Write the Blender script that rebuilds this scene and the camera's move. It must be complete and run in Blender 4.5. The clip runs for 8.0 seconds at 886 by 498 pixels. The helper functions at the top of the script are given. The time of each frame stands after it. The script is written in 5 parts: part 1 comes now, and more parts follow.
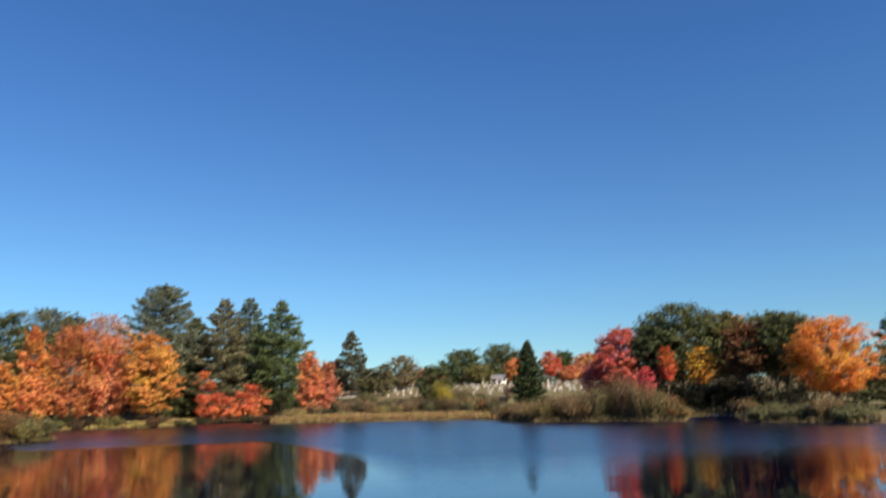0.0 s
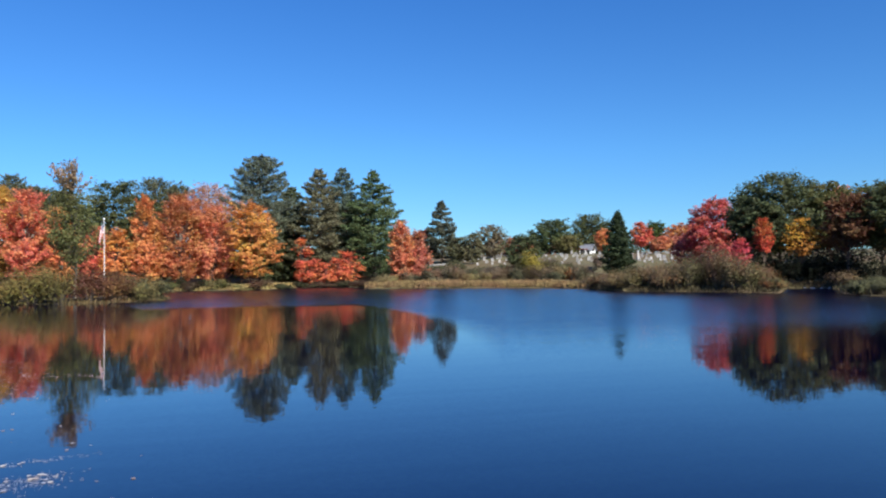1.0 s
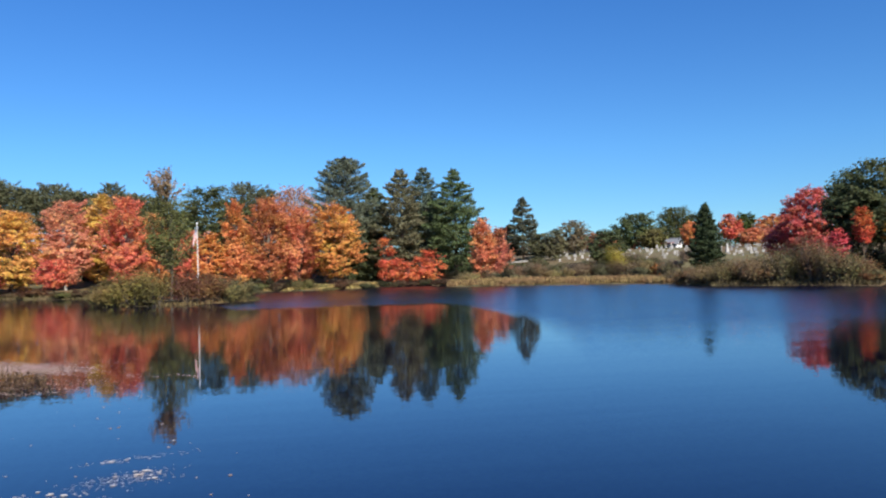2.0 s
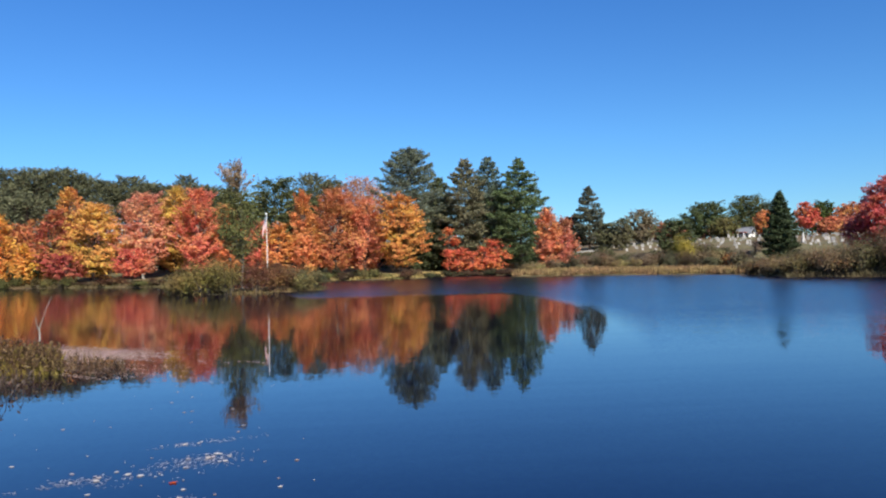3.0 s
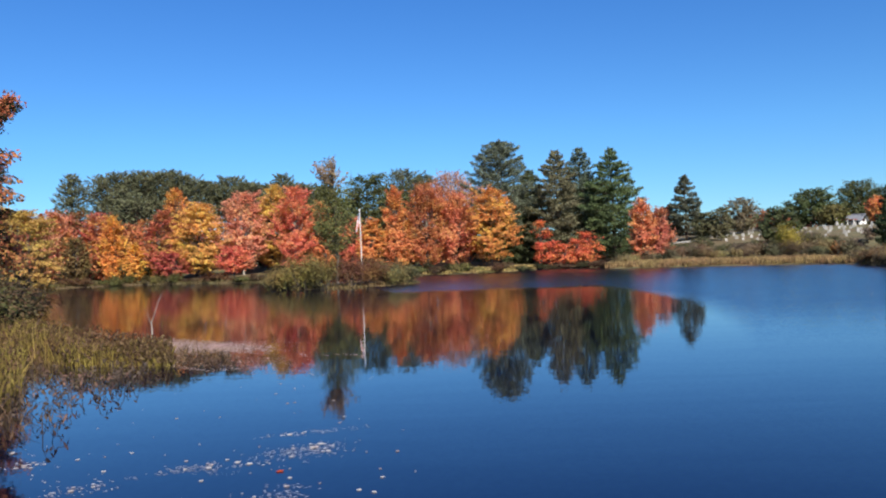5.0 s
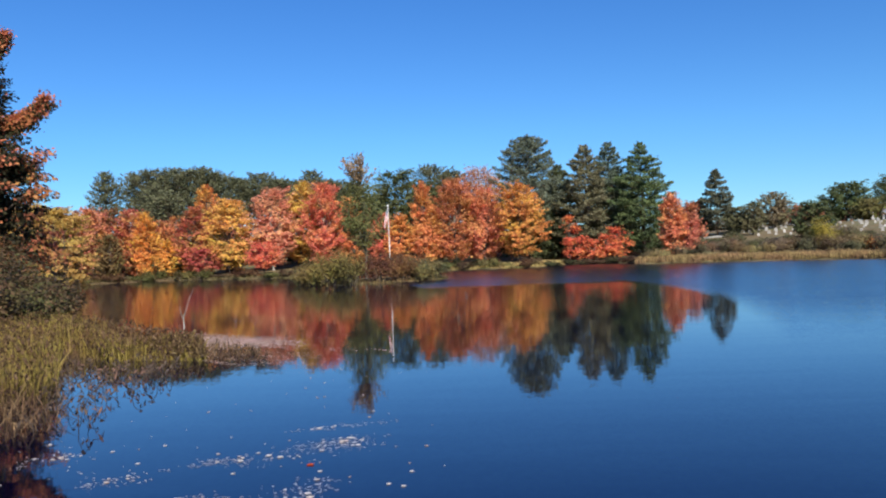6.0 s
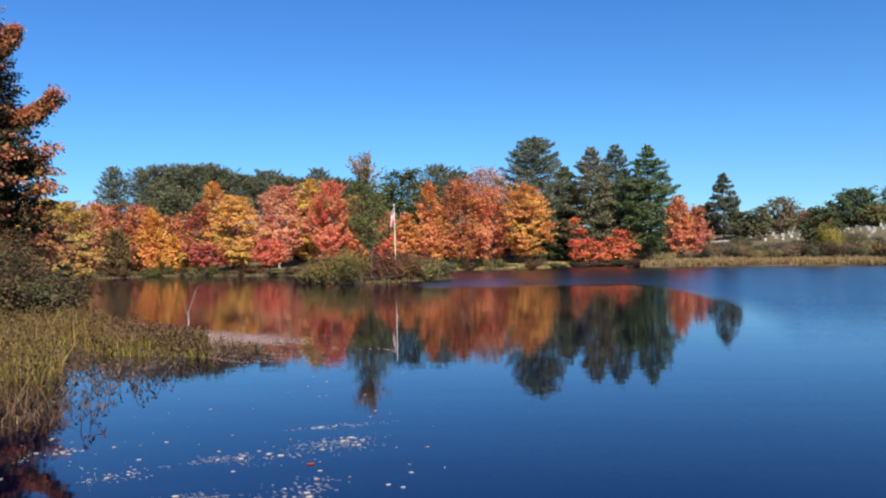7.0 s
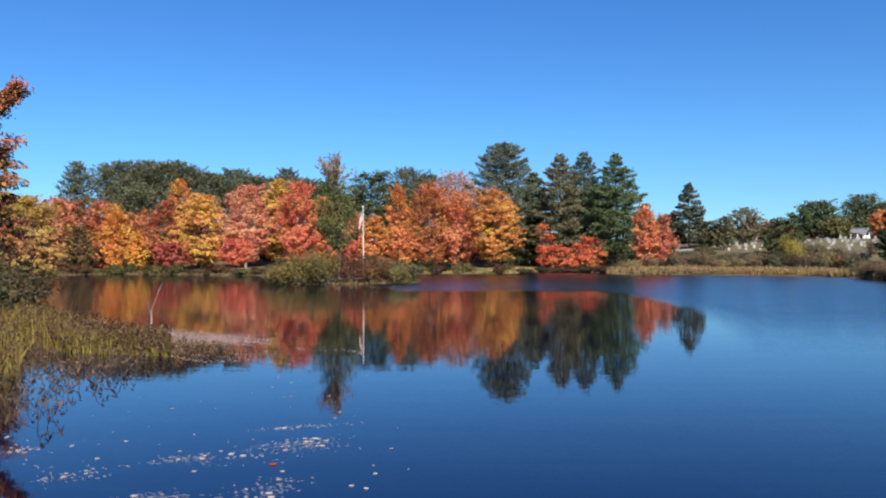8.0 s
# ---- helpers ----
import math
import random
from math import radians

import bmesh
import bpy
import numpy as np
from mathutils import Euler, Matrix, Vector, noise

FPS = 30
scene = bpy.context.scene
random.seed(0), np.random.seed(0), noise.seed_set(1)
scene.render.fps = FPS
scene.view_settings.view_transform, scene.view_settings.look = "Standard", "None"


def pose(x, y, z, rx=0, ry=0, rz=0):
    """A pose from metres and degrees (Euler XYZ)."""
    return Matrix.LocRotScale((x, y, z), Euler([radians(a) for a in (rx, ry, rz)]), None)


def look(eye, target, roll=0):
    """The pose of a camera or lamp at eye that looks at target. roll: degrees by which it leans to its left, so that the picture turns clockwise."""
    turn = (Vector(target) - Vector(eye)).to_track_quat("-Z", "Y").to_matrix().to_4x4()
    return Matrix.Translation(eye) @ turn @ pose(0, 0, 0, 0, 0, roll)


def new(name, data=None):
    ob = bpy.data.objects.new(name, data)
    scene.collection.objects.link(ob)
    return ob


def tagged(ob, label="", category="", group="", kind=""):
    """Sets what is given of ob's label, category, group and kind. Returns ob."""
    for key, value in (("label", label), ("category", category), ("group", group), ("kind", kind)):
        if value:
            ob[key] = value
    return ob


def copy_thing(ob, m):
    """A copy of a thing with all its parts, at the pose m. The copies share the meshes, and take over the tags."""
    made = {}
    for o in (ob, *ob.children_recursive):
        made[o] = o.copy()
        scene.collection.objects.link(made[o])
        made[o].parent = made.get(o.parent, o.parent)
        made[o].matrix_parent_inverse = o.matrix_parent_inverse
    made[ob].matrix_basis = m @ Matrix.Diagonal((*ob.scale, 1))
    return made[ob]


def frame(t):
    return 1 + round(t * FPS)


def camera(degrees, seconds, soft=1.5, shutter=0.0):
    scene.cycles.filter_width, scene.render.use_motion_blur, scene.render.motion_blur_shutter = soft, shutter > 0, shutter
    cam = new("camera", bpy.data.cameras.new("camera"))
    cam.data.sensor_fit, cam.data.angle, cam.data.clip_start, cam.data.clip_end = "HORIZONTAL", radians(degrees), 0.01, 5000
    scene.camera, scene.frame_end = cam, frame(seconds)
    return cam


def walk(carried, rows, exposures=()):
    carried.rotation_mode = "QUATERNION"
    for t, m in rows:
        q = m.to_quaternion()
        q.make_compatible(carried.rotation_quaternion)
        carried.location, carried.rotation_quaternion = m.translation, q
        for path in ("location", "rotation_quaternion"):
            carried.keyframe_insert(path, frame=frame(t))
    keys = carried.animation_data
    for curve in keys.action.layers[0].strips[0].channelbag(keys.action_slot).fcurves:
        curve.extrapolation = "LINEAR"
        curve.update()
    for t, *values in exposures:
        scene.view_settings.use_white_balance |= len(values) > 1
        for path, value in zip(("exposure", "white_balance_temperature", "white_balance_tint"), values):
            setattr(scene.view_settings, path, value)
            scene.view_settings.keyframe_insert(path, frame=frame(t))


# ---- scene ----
# ---- camera and its walk: a phone held at the water's edge and turned by hand ----
cam = camera(59.9, 8.0, soft=2.05, shutter=0.35)
PATH = [
    (0.0, 0.023, 0.047, 1.977, 101.130, 1.461, -21.009),
    (0.1, 0.024, 0.051, 1.976, 99.374, 1.539, -20.211),
    (0.2, 0.024, 0.054, 1.973, 97.276, 1.485, -19.705),
    (0.3, 0.023, 0.055, 1.970, 95.640, 1.403, -19.072),
    (0.5, 0.021, 0.049, 1.964, 93.952, 0.787, -17.874),
    (0.7, 0.014, 0.035, 1.958, 92.591, 0.988, -16.059),
    (1.0, 0.002, 0.007, 1.952, 91.576, 0.644, -14.453),
    (1.5, -0.012, -0.034, 1.983, 91.805, 1.143, -11.419),
    (3.0, 0.025, -0.080, 2.003, 90.850, 1.502, -3.534),
    (3.5, 0.009, -0.085, 2.007, 91.117, 1.491, -1.738),
    (4.0, 0.005, -0.074, 2.005, 91.002, 1.773, 0.003),
    (4.5, -0.015, -0.065, 2.003, 90.739, 1.979, 1.807),
    (6.0, -0.042, -0.049, 1.990, 90.343, 2.331, 5.310),
    (6.5, -0.024, -0.044, 1.991, 90.137, 1.960, 6.091),
    (7.0, -0.019, -0.044, 2.007, 90.346, 1.416, 5.743),
    (7.5, -0.025, -0.054, 2.001, 90.419, 0.378, 4.329),
    (8.0, -0.016, -0.055, 1.991, 90.570, 0.267, 3.375),
]
EXPOSURES = [(0.0, 0.88, 7900, 10), (0.3, 0.78, 6700, 10), (0.5, 0.82, 5900, 10), (1.0, 0.82, 6200, 10), (1.5, 0.83, 6400, 10), (3.0, 0.82, 6500, 10), (8.0, 0.85, 6500, 10)]
walk(cam, [(t, pose(x, y, z, rx, ry, rz)) for t, x, y, z, rx, ry, rz in PATH], EXPOSURES)

# ---- daylight: clear October sky, sun behind and to the right ----
SUN_BEARING, SUN_HEIGHT = 158.0, 38.0
world = bpy.data.worlds.new("sky")
scene.world = world
world.use_nodes = True
wn = world.node_tree
sky = wn.nodes.new("ShaderNodeTexSky")
sky.sky_type = "NISHITA"
sky.sun_disc = False
sky.sun_elevation, sky.sun_rotation = radians(SUN_HEIGHT), radians(SUN_BEARING)
sky.altitude, sky.air_density, sky.dust_density, sky.ozone_density = 1500.0, 1.0, 0.0, 3.0
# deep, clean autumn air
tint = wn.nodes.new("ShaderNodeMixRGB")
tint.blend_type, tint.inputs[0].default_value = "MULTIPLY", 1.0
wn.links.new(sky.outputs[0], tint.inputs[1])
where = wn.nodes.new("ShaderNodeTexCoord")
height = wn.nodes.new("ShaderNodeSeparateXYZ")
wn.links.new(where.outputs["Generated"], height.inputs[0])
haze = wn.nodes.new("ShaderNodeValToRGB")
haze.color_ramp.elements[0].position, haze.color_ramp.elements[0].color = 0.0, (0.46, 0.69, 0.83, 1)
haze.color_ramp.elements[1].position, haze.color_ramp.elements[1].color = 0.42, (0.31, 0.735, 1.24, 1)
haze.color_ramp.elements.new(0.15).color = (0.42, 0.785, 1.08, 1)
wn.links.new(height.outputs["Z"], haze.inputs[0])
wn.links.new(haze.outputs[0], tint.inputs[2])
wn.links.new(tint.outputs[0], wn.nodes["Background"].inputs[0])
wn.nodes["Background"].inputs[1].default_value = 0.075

sun = new("sun", bpy.data.lights.new("sun", "SUN"))
sun.data.energy, sun.data.angle, sun.data.color = 5.0, radians(0.53), (1.0, 0.92, 0.79)
a, e = radians(SUN_BEARING), radians(SUN_HEIGHT)
sun.matrix_world = look((0, 0, 0), (-math.sin(a) * math.cos(e), -math.cos(a) * math.cos(e), -math.sin(e)))


# ---- materials ----
def shader(name):
    m = bpy.data.materials.new(name)
    m.use_nodes = True
    t = m.node_tree
    return m, t, t.nodes["Principled BSDF"]


def node(t, kind, **values):
    n = t.nodes.new(kind)
    for key, v in values.items():
        n.inputs[key.replace("_", " ")].default_value = v
    return n


def noise_node(t, scale, detail=3.0, rough=0.55, coord="Object"):
    co = t.nodes.new("ShaderNodeTexCoord")
    n = node(t, "ShaderNodeTexNoise", Scale=scale, Detail=detail, Roughness=rough)
    t.links.new(co.outputs[coord], n.inputs["Vector"])
    return n


def ramp(t, fac, stops):
    r = t.nodes.new("ShaderNodeValToRGB")
    r.color_ramp.elements[0].position, r.color_ramp.elements[0].color = stops[0][0], (*stops[0][1], 1)
    r.color_ramp.elements[1].position, r.color_ramp.elements[1].color = stops[-1][0], (*stops[-1][1], 1)
    for p, c in stops[1:-1]:
        r.color_ramp.elements.new(p).color = (*c, 1)
    t.links.new(fac, r.inputs[0])
    return r.outputs[0]


def math_node(t, op, a, b=None, clamp=False):
    n = t.nodes.new("ShaderNodeMath")
    n.operation, n.use_clamp = op, clamp
    for i, v in enumerate((a, b)):
        if v is None:
            continue
        if isinstance(v, (int, float)):
            n.inputs[i].default_value = v
        else:
            t.links.new(v, n.inputs[i])
    return n.outputs[0]


def bump(t, bsdf, height, strength, distance):
    b = node(t, "ShaderNodeBump", Strength=strength, Distance=distance)
    t.links.new(height, b.inputs["Height"])
    t.links.new(b.outputs[0], bsdf.inputs["Normal"])
    return b


def leaf_material(name, hue_spread, value_low, value_high, see_through):
    """Foliage: the object's own colour, varied from spray to spray and over the crown."""
    m, t, p = shader(name)
    info = t.nodes.new("ShaderNodeObjectInfo")
    geo = t.nodes.new("ShaderNodeNewGeometry")
    patch, mottle = noise_node(t, 0.42, 3.0), noise_node(t, 1.5, 2.0)
    hsv = t.nodes.new("ShaderNodeHueSaturation")
    t.links.new(info.outputs["Color"], hsv.inputs["Color"])
    h = math_node(t, "MULTIPLY_ADD", patch.outputs["Fac"], hue_spread * 1.6)
    h.node.inputs[2].default_value = 0.5 - hue_spread * 0.8
    h2 = math_node(t, "MULTIPLY_ADD", geo.outputs["Random Per Island"], hue_spread * 0.4)
    h2.node.inputs[2].default_value = -hue_spread * 0.2
    t.links.new(math_node(t, "MAXIMUM", math_node(t, "ADD", h, h2), 0.486), hsv.inputs["Hue"])
    v = math_node(t, "MULTIPLY_ADD", geo.outputs["Random Per Island"], value_high - value_low)
    v.node.inputs[2].default_value = value_low
    dull = math_node(t, "MULTIPLY_ADD", mottle.outputs["Fac"], 1.1)
    dull.node.inputs[2].default_value = 0.45
    v = math_node(t, "MULTIPLY", v, dull)
    t.links.new(v, hsv.inputs["Value"])
    t.links.new(hsv.outputs[0], p.inputs["Base Color"])
    p.inputs["Roughness"].default_value = 0.55
    p.inputs["Specular IOR Level"].default_value = 0.15
    tr = t.nodes.new("ShaderNodeBsdfTranslucent")
    t.links.new(hsv.outputs[0], tr.inputs["Color"])
    mix = t.nodes.new("ShaderNodeMixShader")
    mix.inputs[0].default_value = see_through
    t.links.new(p.outputs[0], mix.inputs[1])
    t.links.new(tr.outputs[0], mix.inputs[2])
    t.links.new(mix.outputs[0], t.nodes["Material Output"].inputs[0])
    return m


def bark_material(name, dark, light, scale=6.0, stretch=0.15):
    m, t, p = shader(name)
    co = t.nodes.new("ShaderNodeTexCoord")
    mp = t.nodes.new("ShaderNodeMapping")
    mp.inputs["Scale"].default_value = (1, 1, stretch)
    t.links.new(co.outputs["Object"], mp.inputs[0])
    n = node(t, "ShaderNodeTexNoise", Scale=scale, Detail=5.0, Roughness=0.65)
    t.links.new(mp.outputs[0], n.inputs["Vector"])
    t.links.new(ramp(t, n.outputs["Fac"], [(0.35, dark), (0.65, light)]), p.inputs["Base Color"])
    p.inputs["Roughness"].default_value = 0.9
    bump(t, p, n.outputs["Fac"], 0.6, 0.02)
    return m


def earth_material():
    m, t, p = shader("grassy_earth")
    big, mid, fine = noise_node(t, 0.09, 4.0), noise_node(t, 0.8, 5.0), noise_node(t, 9.0, 6.0)
    grass = ramp(t, mid.outputs["Fac"], [(0.3, (0.05, 0.06, 0.02)), (0.5, (0.1, 0.09, 0.035)), (0.7, (0.18, 0.14, 0.06))])
    litter = ramp(t, fine.outputs["Fac"], [(0.3, (0.045, 0.027, 0.015)), (0.55, (0.12, 0.065, 0.03)), (0.75, (0.2, 0.105, 0.045))])
    mx = t.nodes.new("ShaderNodeMixRGB")
    t.links.new(ramp(t, big.outputs["Fac"], [(0.42, (0, 0, 0)), (0.6, (0.7, 0.7, 0.7))]), mx.inputs[0])
    t.links.new(grass, mx.inputs[1])
    t.links.new(litter, mx.inputs[2])
    t.links.new(mx.outputs[0], p.inputs["Base Color"])
    p.inputs["Roughness"].default_value = 0.95
    bump(t, p, fine.outputs["Fac"], 0.8, 0.08)
    return m


def water_material():
    """Dark pond water: still close in, ruffled by wind farther out and along the eastern side."""
    m, t, p = shader("pond_water")
    p.inputs["Base Color"].default_value = (0.0006, 0.0005, 0.008, 1)
    p.inputs["Roughness"].default_value = 0.02
    p.inputs["IOR"].default_value = 1.56
    p.inputs["Specular Tint"].default_value = (0.36, 0.57, 1.0, 1)
    co = t.nodes.new("ShaderNodeTexCoord")
    sep = t.nodes.new("ShaderNodeSeparateXYZ")
    t.links.new(co.outputs["Object"], sep.inputs[0])
    drift = noise_node(t, 0.05, 3.0)
    # the wind line: a breeze lies over the water beyond about forty metres; along the eastern side it starts nearer and grows slowly
    slant = math_node(t, "DIVIDE", sep.outputs["X"], math_node(t, "MAXIMUM", sep.outputs["Y"], 1.0))
    east = math_node(t, "MULTIPLY", math_node(t, "SUBTRACT", slant, 0.14), 5.0, True)
    west = math_node(t, "MAXIMUM", math_node(t, "SUBTRACT", -0.12, slant), 0.0)
    start = math_node(t, "ADD", math_node(t, "MULTIPLY_ADD", east, -29.0), math_node(t, "MULTIPLY", west, 260.0))
    start.node.inputs[0].links[0].from_node.inputs[2].default_value = 38.5
    start = math_node(t, "ADD", start, math_node(t, "MULTIPLY", drift.outputs["Fac"], 8.0))
    breadth = math_node(t, "MULTIPLY_ADD", east, 9.0)
    breadth.node.inputs[2].default_value = 5.0
    gust = math_node(t, "DIVIDE", math_node(t, "SUBTRACT", sep.outputs["Y"], start), breadth, True)
    windy = t.nodes.new("ShaderNodeMapRange")
    windy.interpolation_type = "SMOOTHSTEP"
    t.links.new(gust, windy.inputs[0])
    rough = math_node(t, "MULTIPLY_ADD", windy.outputs[0], 0.11)
    # glassy by the near bank, finely rippled offshore
    offshore = t.nodes.new("ShaderNodeMapRange")
    for i, v in enumerate((14.0, 36.0, 0.03, 0.08)):
        offshore.inputs[i + 1].default_value = v
    t.links.new(sep.outputs["Y"], offshore.inputs[0])
    t.links.new(offshore.outputs[0], rough.node.inputs[2])
    t.links.new(rough, p.inputs["Roughness"])
    # wavelets tilt the surface: more of them under the breeze
    chop, swell = noise_node(t, 16.0, 1.0), noise_node(t, 1.0, 2.0)
    stretch = t.nodes.new("ShaderNodeMapping")
    stretch.inputs["Scale"].default_value = (0.45, 2.6, 1)
    t.links.new(co.outputs["Object"], stretch.inputs[0])
    t.links.new(stretch.outputs[0], swell.inputs["Vector"])
    tilt = math_node(t, "MULTIPLY_ADD", windy.outputs[0], 0.3)
    tilt.node.inputs[2].default_value = 0.006
    lean = t.nodes.new("ShaderNodeVectorMath")
    lean.operation = "SUBTRACT"
    t.links.new(chop.outputs["Color"], lean.inputs[0])
    lean.inputs[1].default_value = (0.5, 0.5, 0.5)
    scaled = t.nodes.new("ShaderNodeVectorMath")
    scaled.operation = "MULTIPLY"
    t.links.new(lean.outputs[0], scaled.inputs[0])
    flat = t.nodes.new("ShaderNodeCombineXYZ")
    t.links.new(tilt, flat.inputs[0])
    t.links.new(math_node(t, "ADD", tilt, 0.01), flat.inputs[1])
    t.links.new(flat.outputs[0], scaled.inputs[1])
    centred = t.nodes.new("ShaderNodeVectorMath")
    centred.operation = "SUBTRACT"
    t.links.new(swell.outputs["Color"], centred.inputs[0])
    centred.inputs[1].default_value = (0.5, 0.5, 0.5)
    amount = t.nodes.new("ShaderNodeCombineXYZ")
    for axis, calm, blown in ((0, 0.003, 0.014), (1, 0.011, 0.06)):
        q = math_node(t, "MULTIPLY_ADD", windy.outputs[0], blown)
        q.node.inputs[2].default_value = calm
        t.links.new(q, amount.inputs[axis])
    slow = t.nodes.new("ShaderNodeVectorMath")
    slow.operation = "MULTIPLY_ADD"
    t.links.new(centred.outputs[0], slow.inputs[0])
    t.links.new(amount.outputs[0], slow.inputs[1])
    slow.inputs[2].default_value = (0, 0, 1)
    total = t.nodes.new("ShaderNodeVectorMath")
    t.links.new(scaled.outputs[0], total.inputs[0])
    t.links.new(slow.outputs[0], total.inputs[1])
    # seen low over the water, only the near faces of the wavelets show
    faces = t.nodes.new("ShaderNodeCombineXYZ")
    t.links.new(math_node(t, "MULTIPLY", windy.outputs[0], -0.018), faces.inputs[0])
    steeper = math_node(t, "MULTIPLY_ADD", east, 0.012)
    steeper.node.inputs[2].default_value = -0.05
    t.links.new(math_node(t, "MULTIPLY", windy.outputs[0], steeper), faces.inputs[1])
    leaning = t.nodes.new("ShaderNodeVectorMath")
    t.links.new(total.outputs[0], leaning.inputs[0])
    t.links.new(faces.outputs[0], leaning.inputs[1])
    unit_n = t.nodes.new("ShaderNodeVectorMath")
    unit_n.operation = "NORMALIZE"
    t.links.new(leaning.outputs[0], unit_n.inputs[0])
    t.links.new(unit_n.outputs[0], p.inputs["Normal"])
    return m


def plain_rough(name, dark, light, scale, roughness=0.85, relief=0.3, distance=0.01):
    m, t, p = shader(name)
    n = noise_node(t, scale, 5.0, 0.6)
    t.links.new(ramp(t, n.outputs["Fac"], [(0.3, dark), (0.7, light)]), p.inputs["Base Color"])
    p.inputs["Roughness"].default_value = roughness
    bump(t, p, n.outputs["Fac"], relief, distance)
    return m


LEAF = leaf_material("autumn_leaves", 0.1, 0.78, 1.2, 0.42)
NEEDLE = leaf_material("pine_needles", 0.05, 0.6, 1.22, 0.25)
BLADE = leaf_material("reed_blades", 0.07, 0.22, 1.75, 0.2)
BARK = bark_material("grey_brown_bark", (0.045, 0.035, 0.028), (0.16, 0.13, 0.105))
PINE_BARK = bark_material("pine_bark", (0.03, 0.022, 0.017), (0.11, 0.075, 0.055))
GREY_BARK = bark_material("grey_bark", (0.08, 0.07, 0.06), (0.22, 0.2, 0.175), 5.0, 0.4)
PALE_BARK = bark_material("pale_bark", (0.14, 0.125, 0.105), (0.36, 0.33, 0.29), 5.0, 0.4)
EARTH = earth_material()
WATER = water_material()
GRANITE = plain_rough("weathered_granite", (0.2, 0.195, 0.185), (0.34, 0.33, 0.31), 7.0)
MARBLE = plain_rough("white_marble", (0.32, 0.31, 0.295), (0.5, 0.485, 0.46), 4.0)
SLATE = plain_rough("dark_slate", (0.12, 0.12, 0.125), (0.24, 0.24, 0.25), 6.0)
WHITE_PAINT = plain_rough("white_paint", (0.7, 0.7, 0.68), (0.82, 0.82, 0.8), 3.0, 0.6, 0.1)
ROOFING = plain_rough("grey_shingles", (0.12, 0.13, 0.15), (0.22, 0.23, 0.25), 12.0)
RED_PAINT = plain_rough("barn_red_paint", (0.22, 0.05, 0.035), (0.32, 0.08, 0.05), 3.0, 0.7)
GLASS_DARK = plain_rough("window_glass", (0.02, 0.025, 0.03), (0.04, 0.045, 0.05), 1.0, 0.08, 0.0)


# ---- mesh helpers ----
def mesh_from(name, verts, faces, material):
    verts, faces = np.asarray(verts, dtype=np.float32), np.asarray(faces, dtype=np.int32)
    me = bpy.data.meshes.new(name)
    n, k = faces.shape
    me.vertices.add(len(verts))
    me.vertices.foreach_set("co", verts.ravel())
    me.loops.add(n * k)
    me.loops.foreach_set("vertex_index", faces.ravel())
    me.polygons.add(n)
    me.polygons.foreach_set("loop_start", np.arange(0, n * k, k, dtype=np.int32))
    me.update(calc_edges=True)
    me.materials.append(material)
    return me


def smooth(me):
    me.polygons.foreach_set("use_smooth", np.ones(len(me.polygons), dtype=bool))
    return me


def part(name, me, parent, label="", colour=None):
    ob = new(name, me)
    ob.parent = parent
    if label:
        tagged(ob, label)
    if colour:
        ob.color = (*colour, 1)
    return ob


def bm_mesh(name, bm, material):
    me = bpy.data.meshes.new(name)
    bm.to_mesh(me)
    bm.free()
    me.materials.append(material)
    return me


def box_bm(bm, size, at, bevel=0.0, turn=0.0):
    made = bmesh.ops.create_cube(bm, size=1.0, matrix=Matrix.Translation(at) @ Matrix.Rotation(turn, 4, "Z") @ Matrix.Diagonal((*size, 1)))
    if bevel:
        edges = list({ed for v in made["verts"] for ed in v.link_edges})
        bmesh.ops.bevel(bm, geom=edges, offset=bevel, segments=1, affect="EDGES")


def tubes(name, runs, material, sides=6):
    """One mesh of tapered limbs; each run is a list of (point, radius)."""
    verts, faces = [], []
    ring = np.arange(sides) * 2 * math.pi / sides
    for run in runs:
        pts = np.array([p for p, r in run], dtype=float)
        rad = np.array([r for p, r in run])
        tang = np.gradient(pts, axis=0)
        tang /= np.linalg.norm(tang, axis=1)[:, None] + 1e-9
        side = np.cross(tang, (0.31, 0.17, 0.2) if abs(tang[0][2]) > 0.8 else (0, 0, 1.0))
        side /= np.linalg.norm(side, axis=1)[:, None] + 1e-9
        other = np.cross(tang, side)
        base = len(verts)
        for i in range(len(pts)):
            verts.extend(pts[i] + rad[i] * (math.cos(g) * side[i] + math.sin(g) * other[i]) for g in ring)
        for i in range(len(pts) - 1):
            for j in range(sides):
                k = (j + 1) % sides
                faces.append((base + i * sides + j, base + i * sides + k, base + (i + 1) * sides + k, base + (i + 1) * sides + j))
    return smooth(mesh_from(name, verts, faces, material))


def unit(v):
    return v / (np.linalg.norm(v, axis=-1, keepdims=True) + 1e-9)


def sprays(name, centres, normals, axes, length, width, material, fold=0.25):
    """One mesh of many small folded leaf sprays: a pointed four-corner leaf each."""
    n = unit(normals)
    u = unit(axes - n * (axes * n).sum(1, keepdims=True))
    v = np.cross(n, u)
    L, W = length[:, None], width[:, None]
    quad = np.stack([centres - u * L, centres + v * W - n * W * fold - u * L * 0.15, centres + u * L - n * L * fold * 0.6, centres - v * W - n * W * fold - u * L * 0.15], 1)
    return mesh_from(name, quad.reshape(-1, 3), np.arange(len(centres) * 4).reshape(-1, 4), material)


def bearing(b, d):
    """The point at a bearing in degrees from north (the y axis), d metres from the viewpoint."""
    return d * math.sin(radians(b)), d * math.cos(radians(b))


